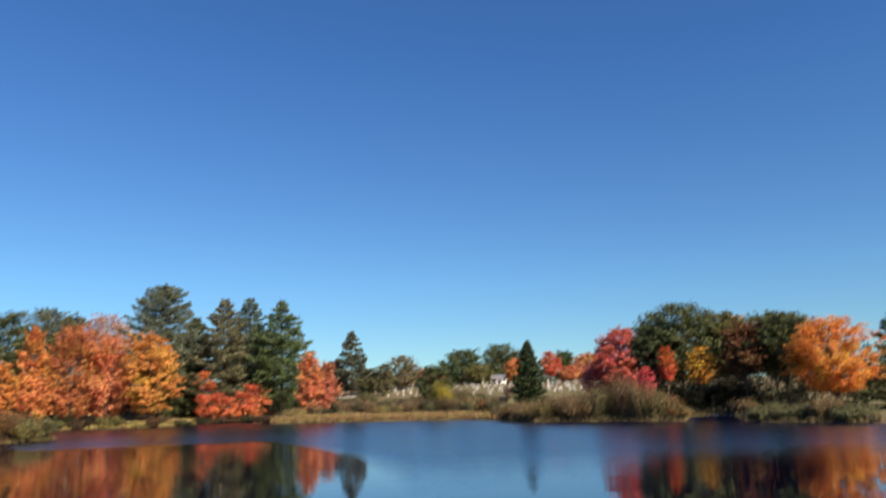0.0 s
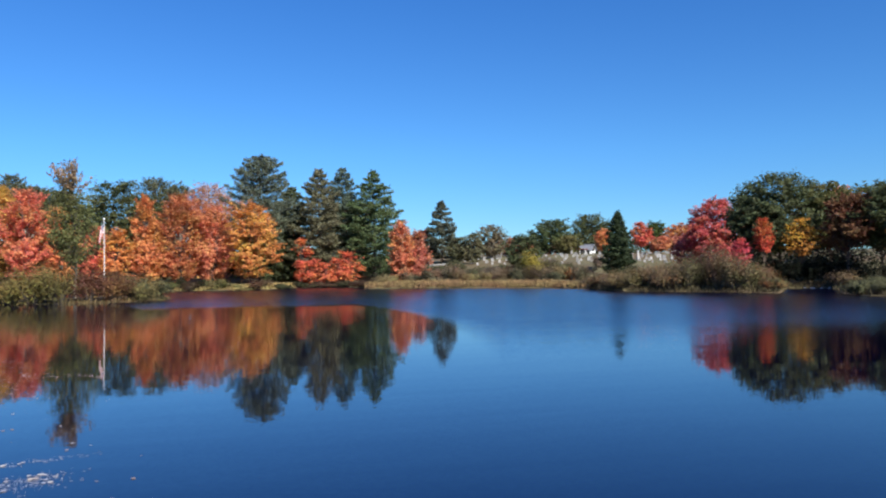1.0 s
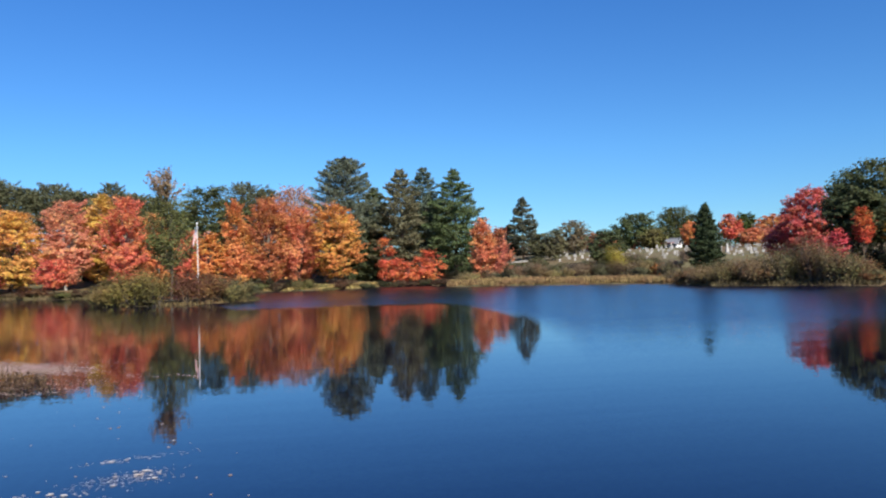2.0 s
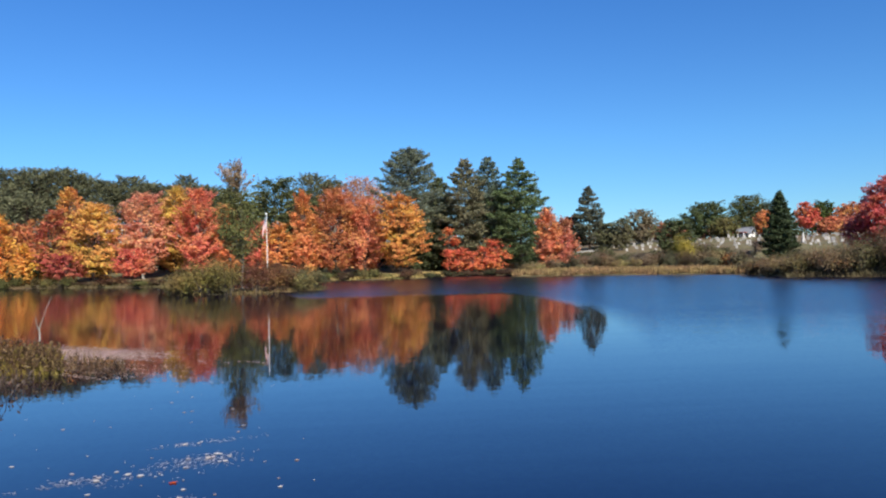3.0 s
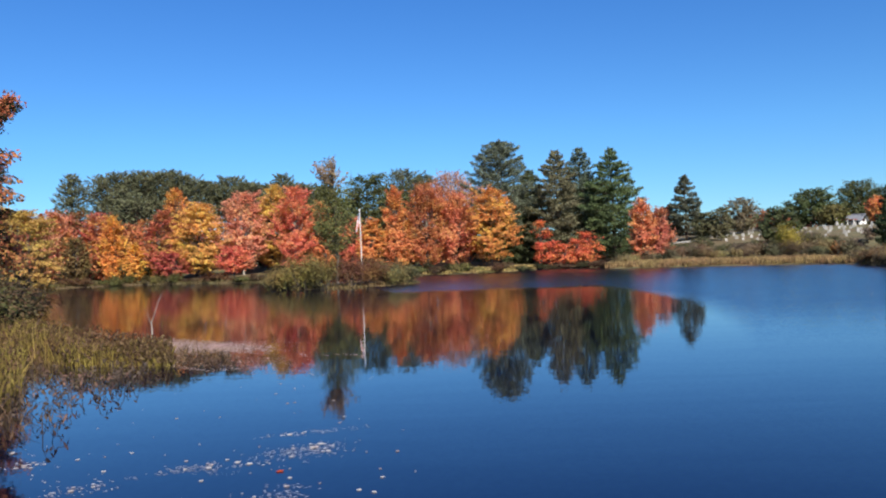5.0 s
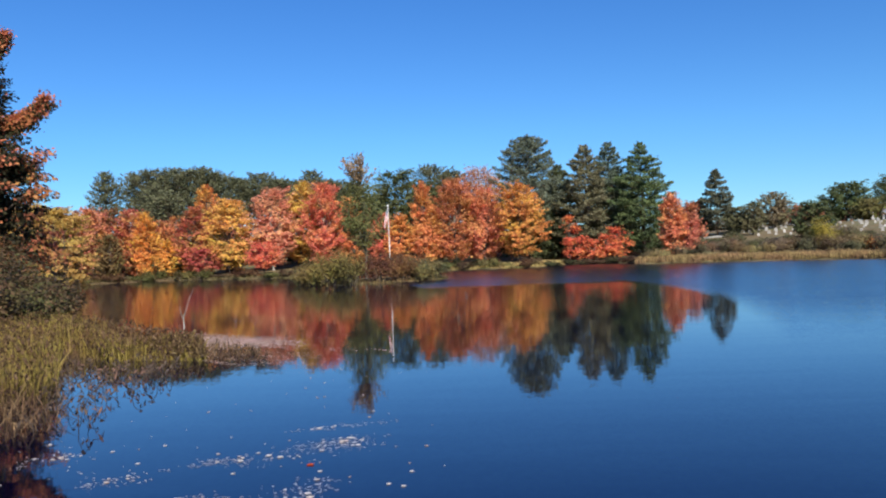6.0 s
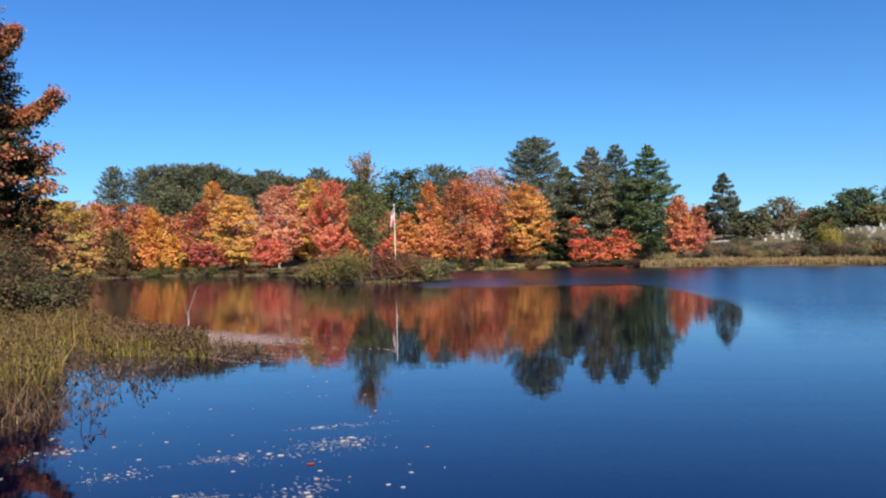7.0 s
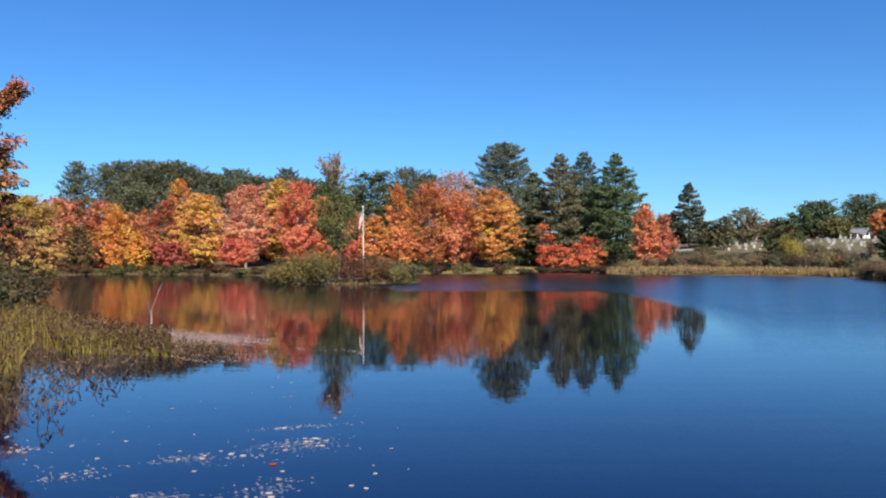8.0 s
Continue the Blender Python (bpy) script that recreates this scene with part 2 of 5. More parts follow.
# ---- the lie of the land ----
SHORE = [(-180, 2), (-100, 3), (-75, 7), (-60, 12), (-45, 22), (-38, 30), (-34.5, 40), (-33, 62), (-31.5, 102), (-28.2, 103), (-25, 102.5), (-21.5, 95),
         (-17.6, 86), (-10, 86), (-4.4, 88), (1, 87.5), (3, 92), (4.2, 95.5), (7, 93.5), (9, 86), (11, 84.5), (15, 83), (19, 81), (22.5, 79), (25, 76), (26, 69), (28, 65.5),
         (33, 63.5), (38, 61), (38.7, 74), (41.2, 74), (42.2, 57), (46, 54.5), (49, 54), (60, 40), (75, 20), (100, 6), (180, 2)]


def ground_height(x, y):
    x, y = np.asarray(x, dtype=float), np.asarray(y, dtype=float)
    r, b = np.hypot(x, y), np.degrees(np.arctan2(x, y))
    wob = 0.5 * np.sin(x * 0.9 + 1.3) * np.sin(y * 0.7) + 0.3 * np.sin(x * 2.3 + y * 1.9)
    far = r - np.interp(b, [s[0] for s in SHORE], [s[1] for s in SHORE]) + wob
    near = 2.4 - y + 0.3 * wob
    ix, iy = bearing(-10.6, 61.0)
    ca, sa = math.cos(radians(-10.6)), math.sin(radians(-10.6))
    ty = (y - iy) * ca + (x - ix) * sa
    tx = (x - ix) * ca - (y - iy) * sa
    isle = 4.6 - 4.6 * np.hypot(tx / 5.6, ty / 4.3) + 0.6 * wob
    s = np.maximum(np.maximum(far, near), isle)
    land = 0.3 * (1 - np.exp(-np.maximum(s, 0) / 1.2))
    wet = np.maximum(0.18 * np.minimum(s, 0), -0.9)
    back = np.maximum(far - 6, 0)
    woods = 0.05 * np.minimum(back, 120)
    rise = np.interp(r, [80, 96, 120, 160, 180, 200, 500], [0.0, 0.4, 2.6, 4.7, 4.7, 4.0, 6.0])
    east = np.clip((b - 9) / 6, 0, 1) * np.clip((70 - b) / 15, 0, 1) * (far > 0)
    swell = 0.06 * np.sin(x * 0.31) * np.cos(y * 0.27) * (s > 1)
    return land + wet + swell + (far > 0) * (woods * (1 - east) + rise * east)


def gz(x, y):
    return float(ground_height(x, y))


def build_ground():
    r = np.concatenate([[0.02], np.arange(1, 40, 1.0), np.arange(40, 130, 1.0), np.arange(130, 260, 4.0), np.geomspace(260, 4500, 26)])
    b = np.radians(np.concatenate([np.arange(-180, -60, 5.0), np.arange(-60, 60, 1.0), np.arange(60, 180, 5.0)]))
    R, B = np.meshgrid(r, b, indexing="ij")
    X, Y = R * np.sin(B), R * np.cos(B)
    verts = np.stack([X, Y, ground_height(X, Y)], -1).reshape(-1, 3)
    m, n = len(r), len(b)
    i, j = np.meshgrid(np.arange(m - 1), np.arange(n), indexing="ij")
    k = (j + 1) % n
    faces = np.stack([i * n + j, (i + 1) * n + j, (i + 1) * n + k, i * n + k], -1).reshape(-1, 4)
    tagged(new("ground", smooth(mesh_from("ground", verts, faces, EARTH))), "grassy banks and leaf-strewn ground round the pond", "ground", kind="structure")
    wv = [(-260, -80, 0), (260, -80, 0), (260, 240, 0), (-260, 240, 0)]
    tagged(new("water", mesh_from("water", wv, [(0, 1, 2, 3)], WATER)), "calm dark blue pond reflecting the autumn trees", "pond", kind="structure")


build_ground()


# ---- trees ----
PROFILES = {
    "round": [(0, 0.35), (0.15, 0.8), (0.4, 1.0), (0.65, 0.92), (0.85, 0.6), (1, 0.15)],
    "oval": [(0, 0.45), (0.2, 0.85), (0.45, 1.0), (0.7, 0.75), (0.9, 0.38), (1, 0.08)],
    "cone": [(0, 0.8), (0.15, 1.0), (0.4, 0.8), (0.7, 0.45), (0.9, 0.18), (1, 0.04)],
    "spread": [(0, 0.5), (0.2, 0.9), (0.5, 1.0), (0.75, 0.85), (0.92, 0.5), (1, 0.2)],
    "heavy_foot": [(0, 0.85), (0.2, 1.0), (0.42, 0.95), (0.5, 0.55), (0.7, 0.42), (0.88, 0.24), (1, 0.06)],
    "pine": [(0, 0.78), (0.1, 1.0), (0.35, 0.93), (0.6, 0.7), (0.8, 0.42), (0.93, 0.17), (1, 0.03)],
    "whitepine": [(0, 0.8), (0.2, 1.0), (0.45, 0.95), (0.65, 0.8), (0.82, 0.55), (0.93, 0.3), (1, 0.05)],
}


def broadleaf(name, label, x, y, top, rad, colour, shape="round", low=0.2, dense=1.0, lean=(0, 0), bark=None, group="", second=None, share=0.0, clump=0.16, steep=0.75, flat=0.34, lobed=0.3, grain=1.0, rugged=1.0):
    """A leafy tree: tapered trunk, limbs that reach the leaf clumps, and a crown of many small sprays."""
    rng = np.random.default_rng(int(abs(x * 131 + y * 17 + top * 7)) + 11)
    z0 = gz(x, y) - 0.1
    H = top - z0
    root = tagged(new(name), label, "tree", group)
    root.location = (x, y, z0)
    prof = PROFILES[shape]
    # leaf clumps: most of them in a few great lobes, the rest over the whole outline
    n_cl = int(np.clip(210 + 70 * rad * (H / 8), 260, 820))
    ph, pw = [p[0] for p in prof], [p[1] for p in prof]
    k = int(np.clip(3 + rad * 1.3, 4, 9))
    lt = np.linspace(0.16, 0.86, k) + rng.uniform(-0.05, 0.05, k)
    la = np.cumsum(rng.uniform(1.7, 2.7, k))
    lr = np.interp(lt, ph, pw) * rad * rng.uniform(0.4, 0.72, k)
    lobe = rng.integers(0, k, n_cl)
    ball = unit(rng.normal(size=(n_cl, 3))) * rng.random((n_cl, 1)) ** 0.4
    size_l = rad * rng.uniform(0.42, 0.6, k)[lobe][:, None]
    steps = np.linspace(0, 0.955, 60)
    share_at = np.interp(steps, ph, pw) + 0.3
    t = rng.choice(steps, n_cl, p=share_at / share_at.sum()) + rng.uniform(0, 0.016, n_cl)
    ang = rng.uniform(0, 2 * math.pi, n_cl)
    rr = np.interp(t, ph, pw) * rad * rng.uniform(0.2, 1.05, n_cl) ** 0.55 * (1 + rugged * (0.14 * np.sin(3 * ang + 6 * t) + 0.1 * np.sin(5 * ang - 11 * t)))
    free = np.stack([rr * np.cos(ang), rr * np.sin(ang), H * (low + (1 - low) * t)], 1)
    tied = np.stack([lr * np.cos(la), lr * np.sin(la), H * (low + (1 - low) * lt)], 1)[lobe] + ball * size_l * np.array([1, 1, np.clip(0.16 * H * (1 - low) / (0.5 * rad), 0.6, 1.2)])
    tied[:, 2] = np.clip(tied[:, 2], H * low * 0.7, H * 0.97)
    cen = np.where(rng.random((n_cl, 1)) < lobed, tied, free)
    z = cen[:, 2]
    cen[:, 0] += lean[0] * (z / H) ** 1.5
    cen[:, 1] += lean[1] * (z / H) ** 1.5
    size = float(np.clip(0.0013 * math.hypot(x, y), 0.085, 0.22)) * grain
    leaves = int(dense * 1.78 * 2 * math.pi * rad * H * (1 - low) / (1.24 * size * size))
    # wood
    tr = max(0.05, 0.011 * H + 0.012 * rad)
    hs = np.linspace(0, 0.93, 8)
    wig = np.cumsum(rng.normal(0, 0.012 * H, (8, 2)), 0)
    trunk = [((wig[i, 0] + lean[0] * h ** 1.5, wig[i, 1] + lean[1] * h ** 1.5, h * H), tr * (1.25 if i == 0 else (1 - h) ** 0.8 + 0.06)) for i, h in enumerate(hs)]
    runs = [trunk]
    for i in rng.permutation(n_cl)[: min(n_cl, 46)]:
        h = np.clip((cen[i, 2] / H) * rng.uniform(0.45, 0.8), low * 0.7, 0.9)
        k = np.interp(h, hs, np.arange(8))
        a0 = np.array(trunk[int(k)][0]) * (1 - k % 1) + np.array(trunk[min(int(k) + 1, 7)][0]) * (k % 1)
        b0 = cen[i]
        mid = a0 * 0.5 + b0 * 0.5 + np.array([0, 0, -0.06 * np.linalg.norm(b0 - a0)]) + rng.normal(0, 0.08 * rad, 3)
        r0 = tr * 0.38 * (1 - h) + 0.015
        runs.append([(a0, r0), (mid, r0 * 0.6), (b0, r0 * 0.22)])
    part("trunk", tubes("trunk", runs, bark or BARK), root)
    # leaves
    crad = rad * clump * 0.74 * rng.uniform(0.5, 1.5, n_cl) + 0.1
    w = crad ** 2
    pick = rng.choice(n_cl, leaves, p=w / w.sum())
    # each clump is a flattened spray that reaches outwards, so that layers and dark gaps show
    away = cen - np.array([lean[0] * 0.5, lean[1] * 0.5, 0]) + rng.normal(0, 0.2 * rad, (n_cl, 3))
    away[:, 2] = 0
    e1 = unit(unit(away) + np.array([0, 0, 1.0]) * (steep + 0.5 * (cen[:, 2:3] / H - 0.45) + rng.normal(0, 0.25, (n_cl, 1))))
    e2 = unit(np.cross(e1, np.array([0, 0, 1.0])))
    e3 = np.cross(e2, e1)
    g = unit(rng.normal(size=(leaves, 3))) * rng.random((leaves, 1)) ** 0.5 * 1.45
    g[:, 2] = g[:, 2] * flat / 0.62 - 0.18 * g[:, 0] ** 2
    p = cen[pick] + (e1[pick] * g[:, 0:1] * 1.2 + e2[pick] * g[:, 1:2] * 0.62 + e3[pick] * g[:, 2:3] * 0.62) * crad[pick][:, None]
    out = p - np.array([0, 0, H * (low + 0.35 * (1 - low))])
    nor = unit(0.55 * e3[pick] + 0.65 * unit(out) + rng.normal(0, 0.5, (leaves, 3)))
    axis = unit(out * np.array([1, 1, 0.3]) + rng.normal(0, 0.7 * rad, (leaves, 3)))
    ln = size * rng.uniform(0.6, 1.3, leaves)
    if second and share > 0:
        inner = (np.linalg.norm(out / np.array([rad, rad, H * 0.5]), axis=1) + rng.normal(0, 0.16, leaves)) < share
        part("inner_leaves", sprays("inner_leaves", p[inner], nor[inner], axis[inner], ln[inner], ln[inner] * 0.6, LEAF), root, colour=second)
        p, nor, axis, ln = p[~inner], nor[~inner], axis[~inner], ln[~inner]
    part("crown", sprays("crown", p, nor, axis, ln, ln * 0.62, LEAF), root, colour=colour)
    return root


def pine(name, label, x, y, top, rad, colour, shape="cone", low=0.1, tufts=5500, size=0.26, step=0.62, rising=0.15, group="", gappy=0.25, bark=None):
    """A conifer: straight trunk, whorls of boughs, and needle tufts along each bough."""
    rng = np.random.default_rng(int(abs(x * 71 + y * 29 + top * 13)) + 5)
    z0 = gz(x, y) - 0.1
    H, rad = top - z0, rad * 1.1
    root = tagged(new(name), label, "tree", group)
    root.location = (x, y, z0)
    prof = PROFILES[shape]
    tr = 0.016 * H + 0.04
    runs = [[((0.01 * H * math.sin(h * 5), 0, h * H), tr * (1.02 - h) + 0.01) for h in np.linspace(0, 0.99, 8)]]
    boughs = []
    z = low * H
    while z < H * 0.985:
        t = (z / H - low) / (1 - low)
        reach = np.interp(t, [p[0] for p in prof], [p[1] for p in prof]) * rad
        k = rng.integers(4, 7) if reach > 0.5 else 4
        a0 = rng.uniform(0, 6.28)
        for j in range(k):
            if rng.random() < gappy * (1 - t) * 0.6:
                continue
            an = a0 + j * 6.283 / k + rng.normal(0, 0.2)
            L = reach * rng.uniform(0.68, 1.12) + 0.12
            lift = rising * (0.4 + t) + rng.normal(0, 0.07)
            dv = np.array([math.cos(an), math.sin(an), lift])
            a = np.array([0, 0, z + rng.normal(0, 0.12 * step)])
            sag = -0.07 * L * (1 - t)
            boughs.append((a, a + dv * L * 0.55 + np.array([0, 0, sag]), a + dv * L + np.array([0, 0, 0.06 * L]), L))
        z += step * rng.uniform(0.7, 1.2) * (1 - 0.45 * t)
    for a, m, b, L in boughs:
        r0 = 0.012 + 0.012 * L
        runs.append([(a, r0), (m, r0 * 0.6), (b, r0 * 0.2)])
    part("trunk", tubes("trunk", runs, bark or PINE_BARK, 5), root)
    tufts = int(tufts * 1.1)
    A, M, B = (np.array([q[i] for q in boughs]) for i in range(3))
    Ls = np.array([q[3] for q in boughs])
    pick = rng.choice(len(boughs), tufts, p=(Ls ** 1.3 + 0.15) / (Ls ** 1.3 + 0.15).sum())
    s = rng.uniform(0.12, 1.03, tufts) ** 0.75
    s = s[:, None]
    c = (1 - s) ** 2 * A[pick] + 2 * s * (1 - s) * M[pick] + s ** 2 * B[pick]
    along = unit(B[pick] - A[pick])
    across = np.cross(along, (0, 0, 1.0))
    fan = (0.2 + 0.8 * np.sin(math.pi * np.clip(s[:, 0], 0, 1))) * Ls[pick] * 0.36
    off = rng.normal(0, 0.55, tufts) * fan
    c = c + across * off[:, None] + np.stack([np.zeros(tufts), np.zeros(tufts), rng.normal(0.04, 0.08 + 0.012 * Ls[pick])], 1)
    axis = unit(along * 0.9 + across * np.sign(off)[:, None] * 0.5 + np.array([0, 0, 0.45]) + rng.normal(0, 0.35, (tufts, 3)))
    nor = unit(rng.normal(0, 0.6, (tufts, 3)) + np.array([0, 0, 0.8]))
    ln = size * rng.uniform(0.6, 1.25, tufts)
    part("crown", sprays("crown", c, nor, axis, ln, ln * 0.28, NEEDLE, 0.15), root, colour=colour)
    return root


def shrub(name, label, x, y, height, rad, colour, leaves=1300, size=0.13, group="", stems=14, second=None):
    """A bush: a spray of thin stems from the ground and a ragged dome of leaves."""
    rng = np.random.default_rng(int(abs(x * 53 + y * 97 + height * 31)) + 3)
    z0 = gz(x, y) - 0.05
    root = tagged(new(name), label, "bush", group)
    root.location = (x, y, max(z0, -0.1))
    runs, tips = [], []
    for i in range(stems):
        an, k = rng.uniform(0, 6.28), rng.uniform(0.15, 0.95) ** 0.6
        tip = np.array([math.cos(an) * rad * k, math.sin(an) * rad * k, height * (1 - 0.5 * k * k) * rng.uniform(0.75, 1.0)])
        foot = tip * np.array([0.25, 0.25, 0])
        mid = (foot + tip) * 0.5 + np.array([0, 0, height * 0.12]) + rng.normal(0, 0.06 * rad, 3)
        runs.append([(foot, 0.025 + 0.006 * height), (mid, 0.016), (tip, 0.005)])
        tips.append(tip)
    part("branchwork", tubes("branchwork", runs, BARK, 4), root)
    tips = np.array(tips)
    leaves, size = int(leaves * 1.7), size * 0.78
    pick = rng.integers(0, stems, leaves)
    s = rng.uniform(0.35, 1.02, leaves)[:, None]
    c = tips[pick] * np.concatenate([s, s, s ** 0.8], 1) + rng.normal(0, 1, (leaves, 3)) * np.array([rad * 0.19, rad * 0.19, height * 0.11])
    c[:, 2] = np.abs(c[:, 2]) + 0.02
    nor = unit(rng.normal(0, 0.35, (leaves, 3)) + unit(c) + np.array([0, 0, 0.5]))
    axis = unit(rng.normal(0, 1, (leaves, 3)) + np.array([0, 0, 0.4]))
    ln = size * rng.uniform(0.55, 1.3, leaves)
    if second:
        k = (rng.random(stems) < 0.35)[pick]
        part("tinted_leaves", sprays("tinted_leaves", c[k], nor[k], axis[k], ln[k], ln[k] * 0.5, LEAF), root, colour=second)
        c, nor, axis, ln = c[~k], nor[~k], axis[~k], ln[~k]
    part("foliage", sprays("foliage", c, nor, axis, ln, ln * 0.5, LEAF), root, colour=colour)
    return root


ORANGE, SALMON, RUST = (0.7, 0.3, 0.12), (0.68, 0.31, 0.19), (0.52, 0.205, 0.09)
GOLD, YELLOW, AMBER = (0.7, 0.385, 0.11), (0.75, 0.42, 0.1), (0.7, 0.33, 0.11)
RED, CRIMSON, DARK_RED = (0.7, 0.24, 0.14), (0.58, 0.11, 0.1), (0.44, 0.125, 0.085)
SCARLET, OLIVE, GREEN = (0.64, 0.185, 0.085), (0.17, 0.155, 0.06), (0.075, 0.1, 0.028)
DEEP_GREEN, PINE_BLUE = (0.115, 0.132, 0.062), (0.15, 0.172, 0.118)
BROWN, TAN, GREY_GREEN = (0.2, 0.1, 0.045), (0.36, 0.27, 0.12), (0.12, 0.12, 0.06)

WOODS = "autumn trees along the far shore"
# (x, y, top, radius, colour, shape, low, label)
FAR_SHORE = [
    (-60.5, 105.9, 10.6, 3.6, SALMON, "round", 0.12, "orange-red maple at the wooded shore"),
    (-54.4, 104.7, 10.1, 3.0, (0.5, 0.14, 0.1), "round", 0.12, "dark red maple at the wooded shore"),
    (-48.9, 98.5, 9.2, 2.1, (0.74, 0.36, 0.1), "oval", 0.08, "narrow amber maple at the water's edge"),
    (-45.4, 97.0, 5.5, 1.4, YELLOW, "oval", 0.1, "small bright yellow tree by the water"),
    (-42.9, 98.0, 6.2, 1.4, YELLOW, "oval", 0.1, "small bright yellow tree by the water"),
    (-41.2, 96.0, 9.5, 2.2, (0.48, 0.15, 0.09), "oval", 0.12, "dark red maple among golden ones"),
    (-57.5, 96.0, 9.0, 3.0, SALMON, "round", 0.1, "salmon maple at the pond's west end"),
    (-52.3, 103.5, 8.6, 2.4, (0.36, 0.1, 0.06), "round", 0.08, "wine red maple at the wooded shore"),
    (-62.5, 90.0, 8.6, 3.2, (0.5, 0.28, 0.06), "round", 0.08, "dull gold maple at the pond's west end"),
]
FAR_SHORE_MIDDLE = [
    (-50.6, 92.0, 6.2, 2.0, (0.2, 0.14, 0.06), "round", 0.1, "brown and olive tree at the wooded shore"),
    (-29.4, 88.0, 4.3, 2.2, (0.66, 0.19, 0.11), "spread", 0.5, "low red maple leaning over the water"),
    (-38.4, 92.6, 3.9, 2.0, DARK_RED, "spread", 0.4, "low dark red maple at the water"),
    (-36.0, 94.8, 10.2, 3.4, GOLD, "round", 0.16, "broad golden yellow maple over the water"),
    (-30.6, 95.8, 11.3, 3.1, SALMON, "round", 0.16, "salmon orange maple with pale trunks"),
    (-27.6, 99.1, 12.4, 3.0, (0.64, 0.4, 0.11), "oval", 0.15, "yellow-orange maple in the wooded shore"),
    (-23.8, 94.5, 11.7, 2.9, RED, "oval", 0.15, "bright red maple at the wooded shore"),
    (-20.6, 96.2, 9.6, 2.4, ORANGE, "round", 0.15, "orange maple beside a red one"),
    (-16.9, 97.5, 7.6, 1.7, RED, "round", 0.1, "small red maple behind the birch"),
    (-14.4, 96.6, 7.5, 1.8, AMBER, "oval", 0.08, "narrow yellow-orange tree by the water"),
    (-11.4, 97.3, 11.5, 2.4, ORANGE, "cone", 0.1, "cone-shaped orange maple by the water"),
    (-7.8, 99.0, 11.8, 3.1, RUST, "round", 0.12, "rust-orange maple at the wooded shore"),
    (-3.9, 100.6, 10.4, 3.2, (0.68, 0.27, 0.145), "round", 0.12, "salmon orange maple near the pines"),
    (0.9, 98.6, 10.8, 3.2, (0.68, 0.32, 0.1), "round", 0.2, "golden orange maple at the bank"),
]
for x, y, top, rad, col, shape, low, label in FAR_SHORE + FAR_SHORE_MIDDLE:
    layered = "golden" in label or "yellow" in label or "pale trunks" in label
    tiers = 0.08 if "broad" in label else 0.3
    broadleaf("maple_tree", label, x, y, top, rad * (0.98 if layered else 0.92), col, shape, low * 0.5, group=WOODS, steep=0.1 if label.startswith("low") else tiers if layered else 0.9, flat=0.2 if label.startswith("low") else 0.26 if layered else 0.34, bark=PALE_BARK if "pale" in label or "bright red" in label else None, second=(0.34, 0.25, 0.07) if "golden" in label else None, share=0.55)

broadleaf("oak_tree", "green oak standing behind the orange maples", -18.0, 116.8, 15.0, 4.5, (0.11, 0.12, 0.05), "spread", 0.1, 1.1, grain=1.2, clump=0.15, steep=0.3)
for b, d, top, rad in ((-12.9, 119.0, 12.6, 3.8), (-10.4, 121.0, 12.0, 3.8), (-6.4, 124.0, 14.0, 3.4)):
    broadleaf("oak_tree", "green oak standing behind the orange maples", *bearing(b, d), top, rad, (0.11, 0.12, 0.05), "spread", 0.3, 1.0, grain=1.2, clump=0.17, steep=0.3)
broadleaf("bare_maple_tree", "brownish orange tree high behind the maples", -5.4, 131.9, 16.6, 5.0, (0.5, 0.24, 0.15), "round", 0.3, 0.8)
broadleaf("maple_tree", "small orange maple in front of dark pines", -49.2, 120.3, 14.8, 1.9, AMBER, "round", 0.35)
broadleaf("maple_tree", "orange maple beside the tall pines", 18.6, 92.5, 8.3, 1.65, (0.7, 0.3, 0.15), "oval", 0.03, 1.3, clump=0.2)
broadleaf("maple_tree", "rusty red maple beside the tall pines", 20.9, 94.0, 6.9, 1.6, (0.56, 0.22, 0.14), "oval", 0.03, 1.3, clump=0.2)
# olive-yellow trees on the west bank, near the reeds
# the darker second colour paints the shade inside this crown
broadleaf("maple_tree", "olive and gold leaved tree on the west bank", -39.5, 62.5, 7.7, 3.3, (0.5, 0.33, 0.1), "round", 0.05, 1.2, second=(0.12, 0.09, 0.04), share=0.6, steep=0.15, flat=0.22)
broadleaf("maple_tree", "olive and gold leaved tree on the west bank", -44.0, 66.0, 8.2, 3.0, (0.52, 0.32, 0.1), "round", 0.1, 1.1, steep=0.15, flat=0.22)
# fallen-back rows that close the wood
back_rng = random.Random(4)
for i in range(26):
    b = -33 + i * 1.42 + back_rng.uniform(-0.4, 0.4)
    d = back_rng.uniform(112, 124)
    x, y = bearing(b, d)
    col = back_rng.choice([BROWN, RUST, RUST, SALMON, (0.3, 0.16, 0.06), DARK_RED])
    broadleaf("woodland_tree", "woodland tree deeper in the autumn wood", x, y, back_rng.uniform(8.5, 11.0), back_rng.uniform(2.4, 3.2), col, "round", 0.08, 0.6, grain=1.7, group="trees deeper in the wood")

# filler bushes that close the wood, its gloom put into dull dark leaves
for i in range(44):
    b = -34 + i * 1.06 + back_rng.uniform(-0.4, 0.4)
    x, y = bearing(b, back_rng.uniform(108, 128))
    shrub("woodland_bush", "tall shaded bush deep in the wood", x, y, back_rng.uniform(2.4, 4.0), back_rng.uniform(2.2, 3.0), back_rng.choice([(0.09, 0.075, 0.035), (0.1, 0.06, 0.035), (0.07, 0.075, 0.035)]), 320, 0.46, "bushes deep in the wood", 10)

